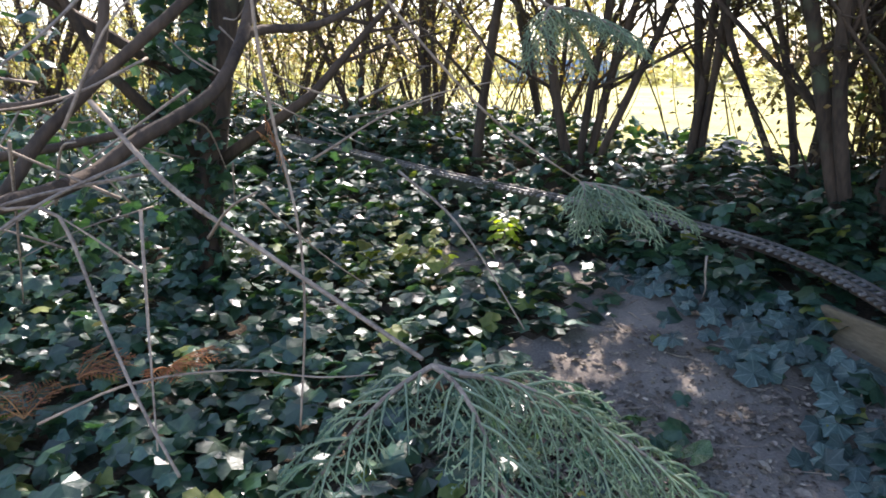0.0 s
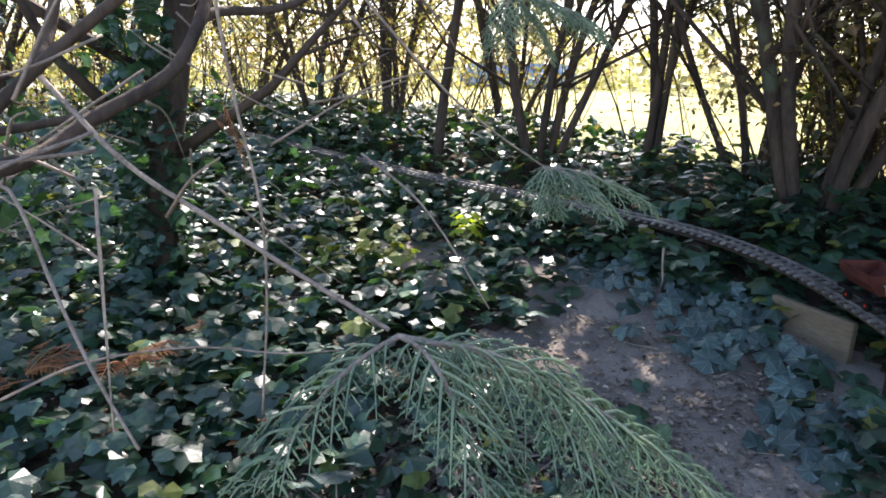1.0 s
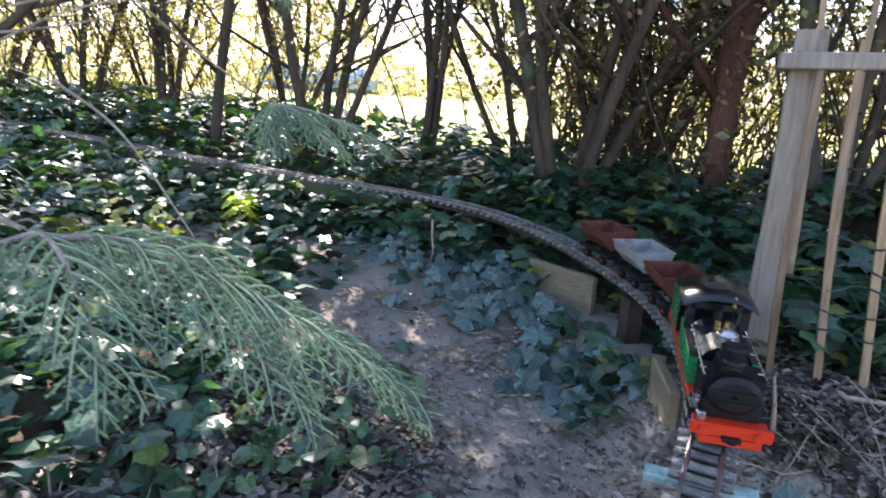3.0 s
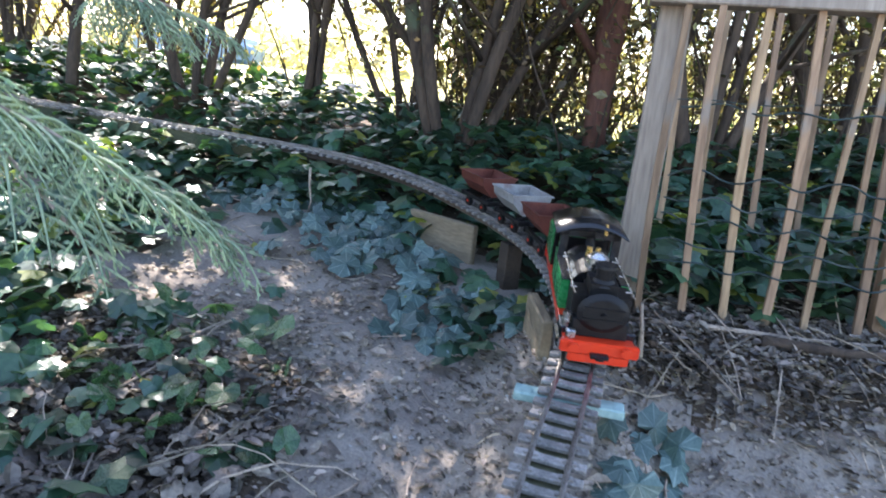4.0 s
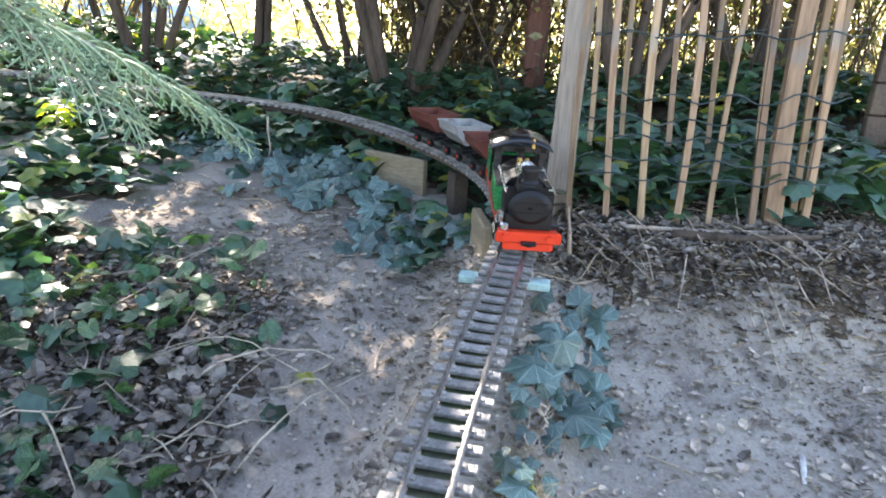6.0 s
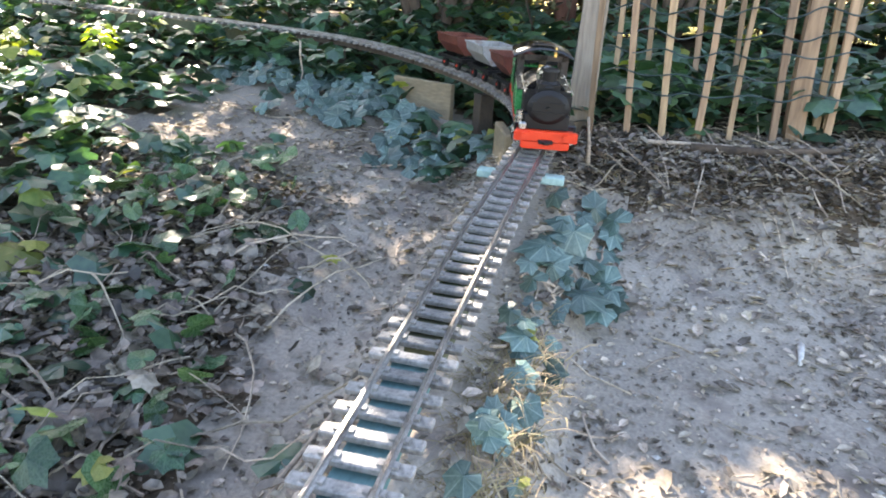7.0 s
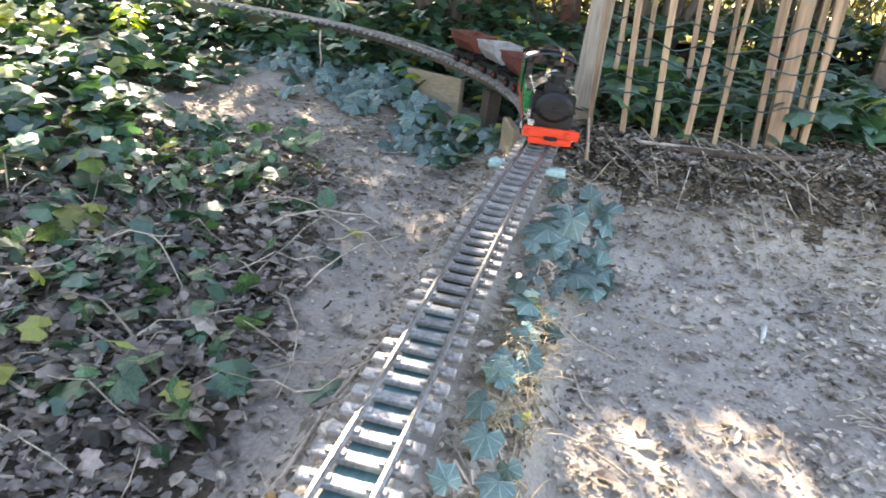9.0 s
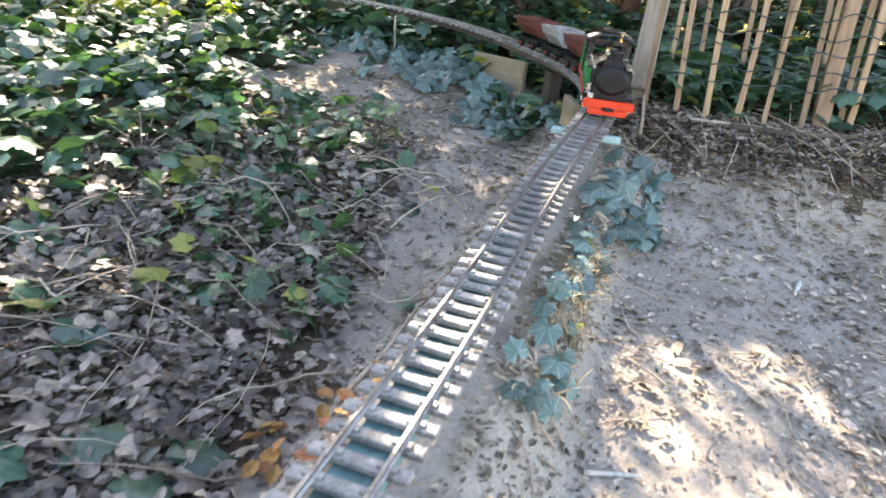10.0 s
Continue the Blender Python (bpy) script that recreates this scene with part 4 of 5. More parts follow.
        peb.put(v, [(0, 2, 4), (2, 1, 4), (1, 3, 4), (3, 0, 4), (2, 0, 5), (1, 2, 5), (3, 1, 5), (0, 3, 5)])
    tagged(part("pebbles", peb, M_STONE), "small pale pebbles and crumbs on the soil", "pebbles", kind="stuff")


build_litter()


def build_stick(name, pts, r, mat, label, category="stick"):
    base = Vector(pts[0])
    so = Soup()
    n = len(pts)
    tube(so, [Vector(p) - base for p in pts], [r * (1 - 0.5 * i / (n - 1)) for i in range(n)], 6, 0.2)
    ob = part(name, so, mat, smooth=True)
    ob.matrix_basis = Matrix.Translation(base)
    return tagged(ob, label, category)


def on_ground(*xy, up=0.005):
    return [(x, y, ground_z(x, y) + up) for x, y in xy]


build_stick("stick", on_ground((0.83, -0.575), (0.80, -0.570), (0.76, -0.560)), 0.006, M_STONE, "short pale bleached stick on bare soil")
build_stick("stick", on_ground((0.45, 0.40), (0.41, 0.355), (0.36, 0.31), (0.32, 0.275)), 0.004, M_TWIG, "straight pale stick lying among dead leaves")
build_stick("stick", on_ground((0.14, -0.62), (0.19, -0.66), (0.235, -0.71)), 0.006, M_STONE, "pale forked stick on leaf litter")
build_stick("stick", on_ground((0.10, -0.25), (0.12, -0.29), (0.13, -0.32)), 0.004, M_STONE, "short whitish stick in the sun")
build_stick("stick", on_ground((0.90, -0.255), (0.90, -0.29)), 0.004, M_TWIG, "short pale stick beside the ivy")
build_stick("stick", on_ground((0.02, 0.06), (0.10, 0.03), (0.22, 0.035), (0.32, 0.01), (0.40, 0.02), up=0.012), 0.004, M_TWIG, "bent brown twig beside the track")
build_stick("fallen_branch", on_ground((1.33, -0.17), (1.34, -0.32), (1.345, -0.48), (1.36, -0.64), up=0.010), 0.007, M_TWIG, "pale fallen branch along the fence's foot", "branch")
build_stick("fallen_branch", on_ground((1.31, -0.40), (1.30, -0.55), (1.315, -0.70), up=0.014), 0.013, M_BARK, "dark fallen branch along the fence's foot", "branch")
build_stick("stub", [(1.21, -0.185, ground_z(1.21, -0.185) - 0.01), (1.215, -0.18, ground_z(1.21, -0.185) + 0.05), (1.22, -0.17, ground_z(1.21, -0.185) + 0.11)], 0.006, M_TWIG, "dead upright stem before the fence", "stick")
build_stick("hanging_twig", [(1.784, 0.795, 0.29), (1.775, 0.79, 0.24), (1.78, 0.785, 0.19), (1.77, 0.79, 0.15)], 0.004, M_TWIG, "pale dead stem beside the track", "twig")


def build_straw(x, y, n, length, label):
    so = Soup()
    org = Vector((x, y, ground_z(x, y)))
    for _ in range(n):
        a, o = rng.uniform(0, 6.28), rng.normal(0, 0.018, 2)
        L = length * rng.uniform(0.5, 1.1)
        base = np.array([o[0], o[1], -0.004])
        v, w = [], np.array([-math.sin(a), math.cos(a), 0]) * 0.0012
        for j in range(5):
            u = j / 4
            c = base + np.array([math.cos(a) * L * u * 0.8, math.sin(a) * L * u * 0.8, L * (0.75 * u - 0.62 * u * u)])
            v += [c - w * (1 - u), c + w * (1 - u)]
        so.put(v, [(2 * j, 2 * j + 1, 2 * j + 3, 2 * j + 2) for j in range(4)])
    ob = part("grass_tuft", so, M_STRAW)
    ob.matrix_basis = Matrix.Translation(org)
    tagged(ob, label, "grass tuft", "dry grass tufts")


for gx, gy, k in ((0.24, -0.145, 60), (0.31, -0.14, 80), (0.40, -0.14, 90), (0.47, -0.145, 80), (0.60, -0.145, 40), (0.52, -0.155, 60), (0.12, -0.17, 40), (0.36, -0.165, 110), (0.44, -0.175, 90), (0.28, -0.18, 60), (1.20, -0.24, 30), (1.25, -0.50, 25), (1.62, -0.75, 60)):
    build_straw(gx, gy, k, 0.085, "tuft of pale dry grass")


def build_bulb(x, y, n, h):
    org = Vector((x, y, ground_z(x, y)))
    t = empty("bulb_plant", Matrix.Translation(org), "bulb plant with broad grey-green strap leaves", "plant", "bulb plants")
    for i in range(n):
        a = rng.uniform(0, 6.28)
        L, w = h * rng.uniform(0.7, 1.1), rng.uniform(0.008, 0.014)
        v, f = [], []
        for j in range(7):
            u = j / 6
            c = np.array([math.cos(a) * L * 0.5 * u * u, math.sin(a) * L * 0.5 * u * u, L * (u - 0.35 * u ** 3)])
            s = np.array([-math.sin(a), math.cos(a), 0]) * w * math.sin(math.pi * min(0.97, 0.25 + 0.75 * u)) * 1.0
            v += [c - s, c + np.array([0.004 * math.cos(a), 0.004 * math.sin(a), -0.002]), c + s]
            if j:
                b = 3 * j
                f += [(b - 3, b - 2, b + 1, b), (b - 2, b - 1, b + 2, b + 1)]
        part("leaf", Soup().put(v, f), M_STRAP, t, smooth=True)


for bx, by, k, h in ((1.56, -0.46, 6, 0.16), (1.58, -0.30, 5, 0.14), (1.60, -0.58, 6, 0.17), (1.66, -0.42, 5, 0.18), (1.9, -0.62, 5, 0.2)):
    build_bulb(bx, by, k, h)


def build_primrose(x, y):
    org = Vector((x, y, ground_z(x, y)))
    t = empty("yellow_green_plant", Matrix.Translation(org), "small bright yellow-green leafy plant in the litter", "plant")
    me = Soup().put(IVY[0], IVY[1]).mesh("leaf", M_LIME)
    for i in range(16):
        a = i * 2.4
        m = Matrix.Translation((0.045 * math.cos(a), 0.045 * math.sin(a), 0.05 + 0.005 * i)) @ Matrix(turn_matrix(a, 0.5, a).tolist()).to_4x4() @ Matrix.Scale(0.030, 4)
        link("leaf", me, t, at=m)
    so = Soup()
    tube(so, [(0, 0, -0.01), (0, 0, 0.09)], [0.006, 0.004], 6)
    part("stem", so, M_TWIG, t)


build_primrose(1.75, 1.54)


def build_pale_sprig(x, y):
    org = Vector((x, y, ground_z(x, y)))
    t = empty("ivy_sprig", Matrix.Translation(org), "sprig of broad pale ivy leaves caught by the sun", "ivy")
    me = Soup().put(ROUND[0], ROUND[1]).mesh("leaf", M_IVY_PALE)
    for dx, dy, h, yaw, size in ((0, 0, 0.095, 2.5, 0.066), (0.065, 0.02, 0.075, 0.7, 0.045), (-0.035, 0.06, 0.065, 4.0, 0.044), (0.01, -0.07, 0.06, 5.4, 0.038)):
        link("leaf", me, t, at=Matrix.Translation((dx, dy, h)) @ Matrix(turn_matrix(yaw, 0.45, 0.6).tolist()).to_4x4() @ Matrix.Scale(size, 4))
        so = Soup()
        tube(so, [(0, 0, -0.01), (dx * 0.5, dy * 0.5, h * 0.6), (dx, dy, h)], [0.002, 0.0018, 0.0014], 5)
        part("stem", so, M_TWIG, t)


build_pale_sprig(0.545, 0.84)


# ---- trees ----
SIDE = Vector((0.50, -0.866, 0))
# ground patches kept sunny; unseen crown leaves that would shade them are left out
GAPS = [(1.56, 1.56, 0.30, 0.22), (0.26, -0.34, 0.36, 0.23), (0.02, -0.32, 0.32, 0.24), (0.83, -0.08, 0.14, 0.09), (1.12, -0.04, 0.10, 0.06), (0.17, -0.075, 0.17, 0.055), (0.89, -0.24, 0.11, 0.07), (0.45, -0.075, 0.06, 0.03), (0.39, 0.69, 0.08, 0.07), (0.10, 0.55, 0.08, 0.06), (0.20, 0.95, 0.20, 0.14),
        (1.25, 0.82, 0.09, 0.07), (1.72, -0.95, 0.25, 0.18), (0.50, 1.15, 0.25, 0.2), (0.95, 1.45, 0.2, 0.3), (0.75, 0.9, 0.14, 0.1), (1.3, 2.2, 0.4, 0.3), (0.7, 1.9, 0.4, 0.3), (-0.25, 0.5, 0.1, 0.08), (0.56, 0.86, 0.10, 0.08), (-0.02, -0.02, 0.13, 0.09), (1.0, 0.35, 0.08, 0.05), (0.88, 0.12, 0.07, 0.05), (1.29, 1.62, 0.16, 0.13), (1.33, 0.86, 0.12, 0.05), (0.66, -0.075, 0.15, 0.045)]


def in_gap(p):
    """Whether a leaf at p would stand between the sun and one of the clearings in the crowns."""
    k = (p[2] - 0.03) / SUN_DIR.z
    gx, gy = p[0] - SUN_DIR.x * k, p[1] - SUN_DIR.y * k
    if gy > 0.55 + 0.2 * gx and noise.noise((gx * 2.6, gy * 2.6, 9.0)) + 0.25 * noise.noise((gx * 8, gy * 8, 2.0)) > -0.03 - 0.4 * smooth(0.8, 1.4, gy):
        return True
    return in_clearing(p)


def in_clearing(p):
    """The same for the single larger clearings alone."""
    k = (p[2] - 0.03) / SUN_DIR.z
    gx, gy = p[0] - SUN_DIR.x * k, p[1] - SUN_DIR.y * k
    if not (-0.8 < gx < 2.2 and -1.3 < gy < 2.7):
        return False
    for x, y, rx, ry in GAPS:
        if abs(gx - x) > 2 * rx or abs(gy - y) > 2 * ry:
            continue
        w = 0.35 * noise.noise((gx * 9, gy * 9, 1.0)) + 0.25 * noise.noise((gx * 25, gy * 25, 3.0))
        if ((gx - x) / rx) ** 2 + ((gy - y) / ry) ** 2 < 1 + 1.7 * w:
            return True
    return False


def limb(soup, base, top, r0, r1, n=9, wobble=0.03, branches=0, seed=0):
    r = random.Random(seed)
    a, b = Vector(base), Vector(top)
    pts, rad = [], []
    ph = r.uniform(0, 6)
    L = (b - a).length
    for i in range(n):
        k = i / (n - 1)
        p = a.lerp(b, k) + Vector((math.sin(k * 5 + ph), math.cos(k * 4.3 + ph * 1.7), 0)) * wobble * math.sin(math.pi * min(1, k * 1.1)) * L
        pts.append(p)
        rad.append(r0 + (r1 - r0) * k)
    tube(soup, pts, rad, 7, 0.12)
    for _ in range(branches):
        i = r.randrange(2, n - 1)
        d = (pts[i + 1] - pts[i]).normalized()
        out = Vector((r.uniform(-1, 1), r.uniform(-1, 1), r.uniform(0.1, 0.9))).normalized()
        q = pts[i] + (d * 0.5 + out).normalized() * L * r.uniform(0.15, 0.4)
        mid = pts[i].lerp(q, 0.5) + Vector((r.uniform(-1, 1), r.uniform(-1, 1), r.uniform(-1, 1))) * L * 0.03
        tube(soup, [pts[i], mid, q], [rad[i] * 0.45, rad[i] * 0.3, rad[i] * 0.12], 5)
        for _ in range(4):
            f = mid.lerp(q, r.random())
            e = f + Vector((r.uniform(-1, 1), r.uniform(-1, 1), r.uniform(-0.4, 0.8))) * L * 0.11
            g = f.lerp(e, 0.5) + Vector((r.uniform(-1, 1), r.uniform(-1, 1), r.uniform(-1, 1))) * L * 0.012
            tube(soup, [f, g, e], [rad[i] * 0.17, rad[i] * 0.12, rad[i] * 0.05], 4)
    return pts


TREES = []


def build_tree(x, y, fan, r, label, mat=M_BARK, height=3.5, branches=4, name="shrub_tree", group="hedge trees", sparse=60):
    z = ground_z(x, y) - 0.03
    org = Vector((x, y, z))
    t = empty(name, Matrix.Translation(org), label, "tree", group)
    for i, off in enumerate(fan):
        so = Soup()
        k = height / 0.85
        top = SIDE * off * k * 0.8 + Vector((random.uniform(-0.25, 0.25), random.uniform(-0.25, 0.25), height))
        rr = r * random.uniform(0.75, 1.1)
        limb(so, SIDE * off * 0.12 + Vector((random.uniform(-0.02, 0.02), random.uniform(-0.02, 0.02), 0)), top, rr * 1.15, rr * 0.4, 17, 0.036, branches + 13, 100 + i + int(x * 100) + int(y * 10))
        part("trunk", so, mat, t, smooth=True)
    if sparse:
        so = Soup()
        for _ in range(sparse):
            off = random.choice(fan)
            h = random.uniform(0.35, 1.15)
            c = SIDE * off * h + Vector((random.gauss(0, 0.16), random.gauss(0, 0.16), h))
            for _ in range(random.randint(2, 5)):
                p = c + Vector((random.gauss(0, 0.035), random.gauss(0, 0.035), random.gauss(0, 0.03)))
                if in_clearing(p + org):
                    continue
                strew(so, BLADE, p, random.uniform(0.018, 0.036), random.uniform(0, 6.28), random.uniform(0, 1.4), random.uniform(0, 6.28))
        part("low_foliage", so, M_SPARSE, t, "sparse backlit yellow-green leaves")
    TREES.append((t, org, []))
    return t


build_tree(2.50, 0.56, (-0.40, -0.18, -0.03, 0.18, 0.40), 0.026, "multi-stemmed dark shrub tree rising from the ivy", sparse=50)
build_tree(2.68, 1.28, (-0.10, 0.03, 0.10, 0.22), 0.018, "multi-stemmed dark shrub tree against the bright lawn", sparse=30)
build_tree(2.48, 1.72, (-0.14, 0.05, 0.18, 0.36), 0.020, "slim multi-stemmed shrub tree against the lawn", sparse=40)
build_tree(2.32, 2.20, (-0.06,), 0.026, "single straight dark trunk beside the track", sparse=20)
build_tree(2.75, 2.95, (-0.25, -0.05, 0.12, 0.3), 0.018, "thin multi-stemmed shrub in the hedge", sparse=120)
build_tree(2.70, 3.60, (-0.3, -0.1, 0.1, 0.3), 0.018, "thin multi-stemmed shrub in the hedge", sparse=160)
build_tree(2.85, 4.6, (-0.4, -0.2, 0.05, 0.2, 0.4), 0.022, "thin multi-stemmed shrub in the hedge", sparse=220)
build_tree(2.3, 5.6, (-0.4, -0.2, 0.05, 0.2, 0.4), 0.022, "thin multi-stemmed shrub in the hedge", sparse=240)
build_tree(1.2, 5.4, (-0.4, -0.2, 0.05, 0.2, 0.4), 0.03, "thick multi-stemmed shrub in the hedge", sparse=240)
build_tree(2.72, 0.02, (-0.03, 0.05), 0.05, "thick reddish-brown trunk behind the fence", M_REDBARK, sparse=60)
build_tree(2.45, -0.35, (-0.3, -0.1, 0.1, 0.3), 0.022, "dark shrub behind the fence", sparse=160)
build_tree(2.75, -0.85, (-0.35, -0.12, 0.1, 0.35), 0.026, "dark shrub behind the fence", sparse=180)
build_tree(2.4, -1.5, (-0.3, -0.1, 0.1, 0.3), 0.026, "dark shrub behind the fence", sparse=180)
build_tree(3.1, 0.35, (-0.3, -0.1, 0.1, 0.3), 0.018, "thin shrub at the lawn's edge", sparse=150)
build_tree(2.78, 0.86, (-0.35, -0.12, 0.1, 0.28), 0.016, "slim multi-stemmed shrub tree at the lawn's edge", sparse=120)
build_tree(3.0, 0.5, (-0.3, -0.1, 0.12, 0.32), 0.018, "slim multi-stemmed shrub tree at the lawn's edge", sparse=160)
build_tree(0.80, 2.02, (0.02,), 0.045, "ivy-covered dark trunk at the bed's edge", sparse=0)
build_tree(3.0, 2.3, (-0.3, -0.1, 0.15, 0.35), 0.015, "thin shrub at the lawn's edge", sparse=90)
build_tree(3.2, 3.5, (-0.5, -0.25, 0, 0.25, 0.5), 0.014, "thin shrub at the lawn's edge", sparse=160)


def build_crowns():
    # unseen leaves, set along the sun's rays to shade chosen ground
    soups = [Soup() for _ in TREES]
    orgs = np.array([(o.x, o.y) for _, o, _ in TREES])
    n = 0
    while n < 24000:
        g = (rng.uniform(-1.6, 2.5), rng.uniform(-1.8, 3.4))
        # thinned here so that more sun reaches the bare path
        if rng.random() < 0.85 * max(0.0, 1 - ((g[0] - 0.95) / 0.6) ** 2 - ((g[1] - 0.52) / 0.55) ** 2):
            continue
        h = rng.uniform(1.35, 4.4)
        p = np.array([g[0], g[1], 0.0]) + np.array(SUN_DIR) * (h / SUN_DIR.z)
        if p[0] < 1.5 or (in_gap(p) and rng.random() > 0.035):
            continue
        n += 1
        k = int(np.argmin((orgs[:, 0] - p[0]) ** 2 + (orgs[:, 1] - p[1]) ** 2))
        strew(soups[k], BLADE, p - np.array(TREES[k][1]), rng.uniform(0.07, 0.12), rng.uniform(0, 6.28), rng.uniform(0, 1.2), rng.uniform(0, 6.28))
    for (t, o, _), s in zip(TREES, soups):
        if s.n:
            part("crown", s, M_CROWN, t, "leafy green crown out of view, shaped to dapple the ground")


build_crowns()


# ---- the conifer whose branches hang into the way ----
def spray(soup, a, b, width, droop=0.05, fine=1.0, dense=1.0):
    """A flat feathery spray from a to b: side shoots, each with short scale-leaved twigs."""
    a, b = Vector(a), Vector(b)
    L = (b - a).length
    d = (b - a).normalized()
    side = d.cross(Vector((0, 0, 1))).normalized()
    side = (side + Vector((random.uniform(-0.2, 0.2), random.uniform(-0.2, 0.2), random.uniform(-0.35, 0.35)))).normalized()
    up = side.cross(d)
    n = int(L / (0.0060 / dense))
    pts = [a.lerp(b, i / 10) + Vector((0, 0, droop * math.sin(math.pi * i / 10))) for i in range(11)]
    tube(soup, pts, [0.0016 * (1 - 0.7 * i / 10) for i in range(11)], 5)

    def sliver(p, q, w):
        e = (q - p).normalized()
        s1 = e.orthogonal().normalized() * w
        s2 = e.cross(s1)
        m = p.lerp(q, 0.45)
        soup.put([p, m + s1, m - s1 * 0.5 + s2 * 0.87, m - s1 * 0.5 - s2 * 0.87, q], [(0, 1, 2), (0, 2, 3), (0, 3, 1), (4, 2, 1), (4, 3, 2), (4, 1, 3)])

    for i in range(1, n):
        k = i / n
        base = pts[min(9, int(k * 10))].lerp(pts[min(10, int(k * 10) + 1)], k * 10 - int(k * 10))
        sg = 1 if i % 2 else -1
        sl = width * (0.35 + 0.75 * math.sin(math.pi * min(1, 0.18 + 0.8 * k))) * random.uniform(0.7, 1.1)
        tip = base + (d * 0.75 + side * sg * 0.75 + up * random.uniform(-0.12, 0.12)).normalized() * sl - Vector((0, 0, 0.20 * sl))
        sliver(base, tip, 0.0011)
        m = max(4, int(sl / (0.0034 / fine)))
        sd = (tip - base).normalized()
        for j in range(1, m):
            u = j / m
            q = base.lerp(tip, u)
            s2 = 1 if j % 2 else -1
            tl = sl * 0.30 * (1.1 - 0.75 * u) * random.uniform(0.7, 1.2)
            w = (sd * 0.8 + d * s2 * sg * 0.45 - side * sg * s2 * 0.5 + up * random.uniform(-0.2, 0.2)).normalized()
            sliver(q, q + w * tl, 0.0011)


def build_conifer():
    org = Vector((-0.35, 1.75, ground_z(-0.35, 1.75) - 0.05))
    t = empty("conifer_tree", Matrix.Translation(org), "old conifer with bare lower limbs and hanging feathery sprays", "tree")

    def bough(pts, r0, r1, lab="", mat=M_BARK, sides=8):
        so = Soup()
        c = spline(pts, 0.03)
        tube(so, [p - org for p in c], [r0 + (r1 - r0) * i / max(1, len(c) - 1) for i in range(len(c))], sides, 0.15)
        return part("branch", so, mat, t, lab, smooth=True)

    so = Soup()
    limb(so, (0, 0, 0), (0.05, 0.1, 3.6), 0.075, 0.04, 12, 0.01, 6, 5)
    part("trunk", so, M_BARK, t, smooth=True)
    bough([(-0.30, 1.60, 0.50), (-0.05, 1.15, 0.60), (0.083, 0.968, 0.664), (0.194, 1.01, 0.68), (0.278, 1.018, 0.727), (0.383, 1.009, 0.784), (0.452, 1.04, 0.852), (0.511, 1.088, 0.934), (0.60, 1.15, 1.10)], 0.014, 0.009)
    bough([(-0.28, 1.70, 0.45), (0.0, 1.25, 0.55), (0.107, 1.087, 0.654), (0.158, 1.091, 0.718), (0.233, 1.089, 0.79), (0.303, 1.087, 0.85), (0.386, 1.062, 0.925), (0.5, 1.0, 1.05)], 0.013, 0.008)
    bough([(0.233, 1.089, 0.79), (0.275, 1.135, 0.85), (0.298, 1.151, 0.93), (0.32, 1.2, 1.1)], 0.010, 0.007)
    bough([(-0.25, 1.7, 0.80), (0.0, 1.35, 0.78), (0.143, 1.171, 0.769), (0.215, 1.10, 0.785)], 0.009, 0.006)
    bough([(0.452, 1.04, 0.852), (0.505, 1.075, 0.884), (0.641, 1.091, 0.900), (0.749, 1.076, 0.949), (0.85, 1.05, 1.02)], 0.009, 0.005)
    bough([(-0.25, 1.75, 0.62), (0.12, 1.45, 0.66), (0.40, 1.40, 0.70), (0.62, 1.50, 0.74)], 0.012, 0.006)
    # long bare twigs
    twigs = [[(0.219, 1.025, 0.781), (0.241, 0.846, 0.685), (0.272, 0.690, 0.630), (0.297, 0.575, 0.589), (0.295, 0.430, 0.566)],
             [(0.347, 0.801, 1.1), (0.347, 0.801, 0.908), (0.36, 0.79, 0.76), (0.375, 0.77, 0.63), (0.375, 0.765, 0.50), (0.36, 0.77, 0.32)],
             [(0.49, 0.80, 1.0), (0.538, 0.754, 0.903), (0.633, 0.679, 0.774), (0.719, 0.639, 0.705), (0.807, 0.601, 0.647)],
             [(0.02, 0.92, 0.70), (0.060, 0.850, 0.683), (0.102, 0.806, 0.677), (0.100, 0.700, 0.592), (0.094, 0.612, 0.541), (0.092, 0.523, 0.498)],
             [(0.05, 0.80, 0.45), (0.123, 0.715, 0.504), (0.207, 0.637, 0.519), (0.265, 0.576, 0.512), (0.325, 0.517, 0.517)]]
    for tw, r in zip(twigs, (0.0038, 0.0026, 0.0026, 0.0024, 0.0016)):
        bough(tw, r, r * 0.6, "long bare pale twig", M_TWIG, 6)
    for _ in range(46):
        a = Vector((rng.uniform(0.05, 0.75), rng.uniform(0.75, 1.6), rng.uniform(0.5, 0.98)))
        dv = Vector((rng.uniform(-1, 1), rng.uniform(-0.8, 0.8), rng.uniform(-0.6, 0.5))).normalized()
        L = rng.uniform(0.12, 0.42)
        mid = a + dv * L * 0.5 + Vector((0, 0, rng.uniform(-0.03, 0.03)))
        bough([a, mid, a + dv * L + Vector((0, 0, -0.05 * L))], 0.0026, 0.0010, "", M_TWIG, 5)
    # green sprays
    def frond(a, b, count, length, width, sag=0.03, spread=0.95, drop=0.25, far=1.0):
        """A stem with side sprays on both sides, the shape of a flat drooping branch end."""
        a, b = Vector(a), Vector(b)
        d = (b - a).normalized()
        side = d.cross(Vector((0, 0, 1))).normalized()
        pts = [a.lerp(b, i / 8) + Vector((0, 0, sag * math.sin(math.pi * i / 8))) for i in range(9)]
        so = Soup()
        tube(so, [p - org for p in pts], [0.0028 - 0.0002 * i for i in range(9)], 6)
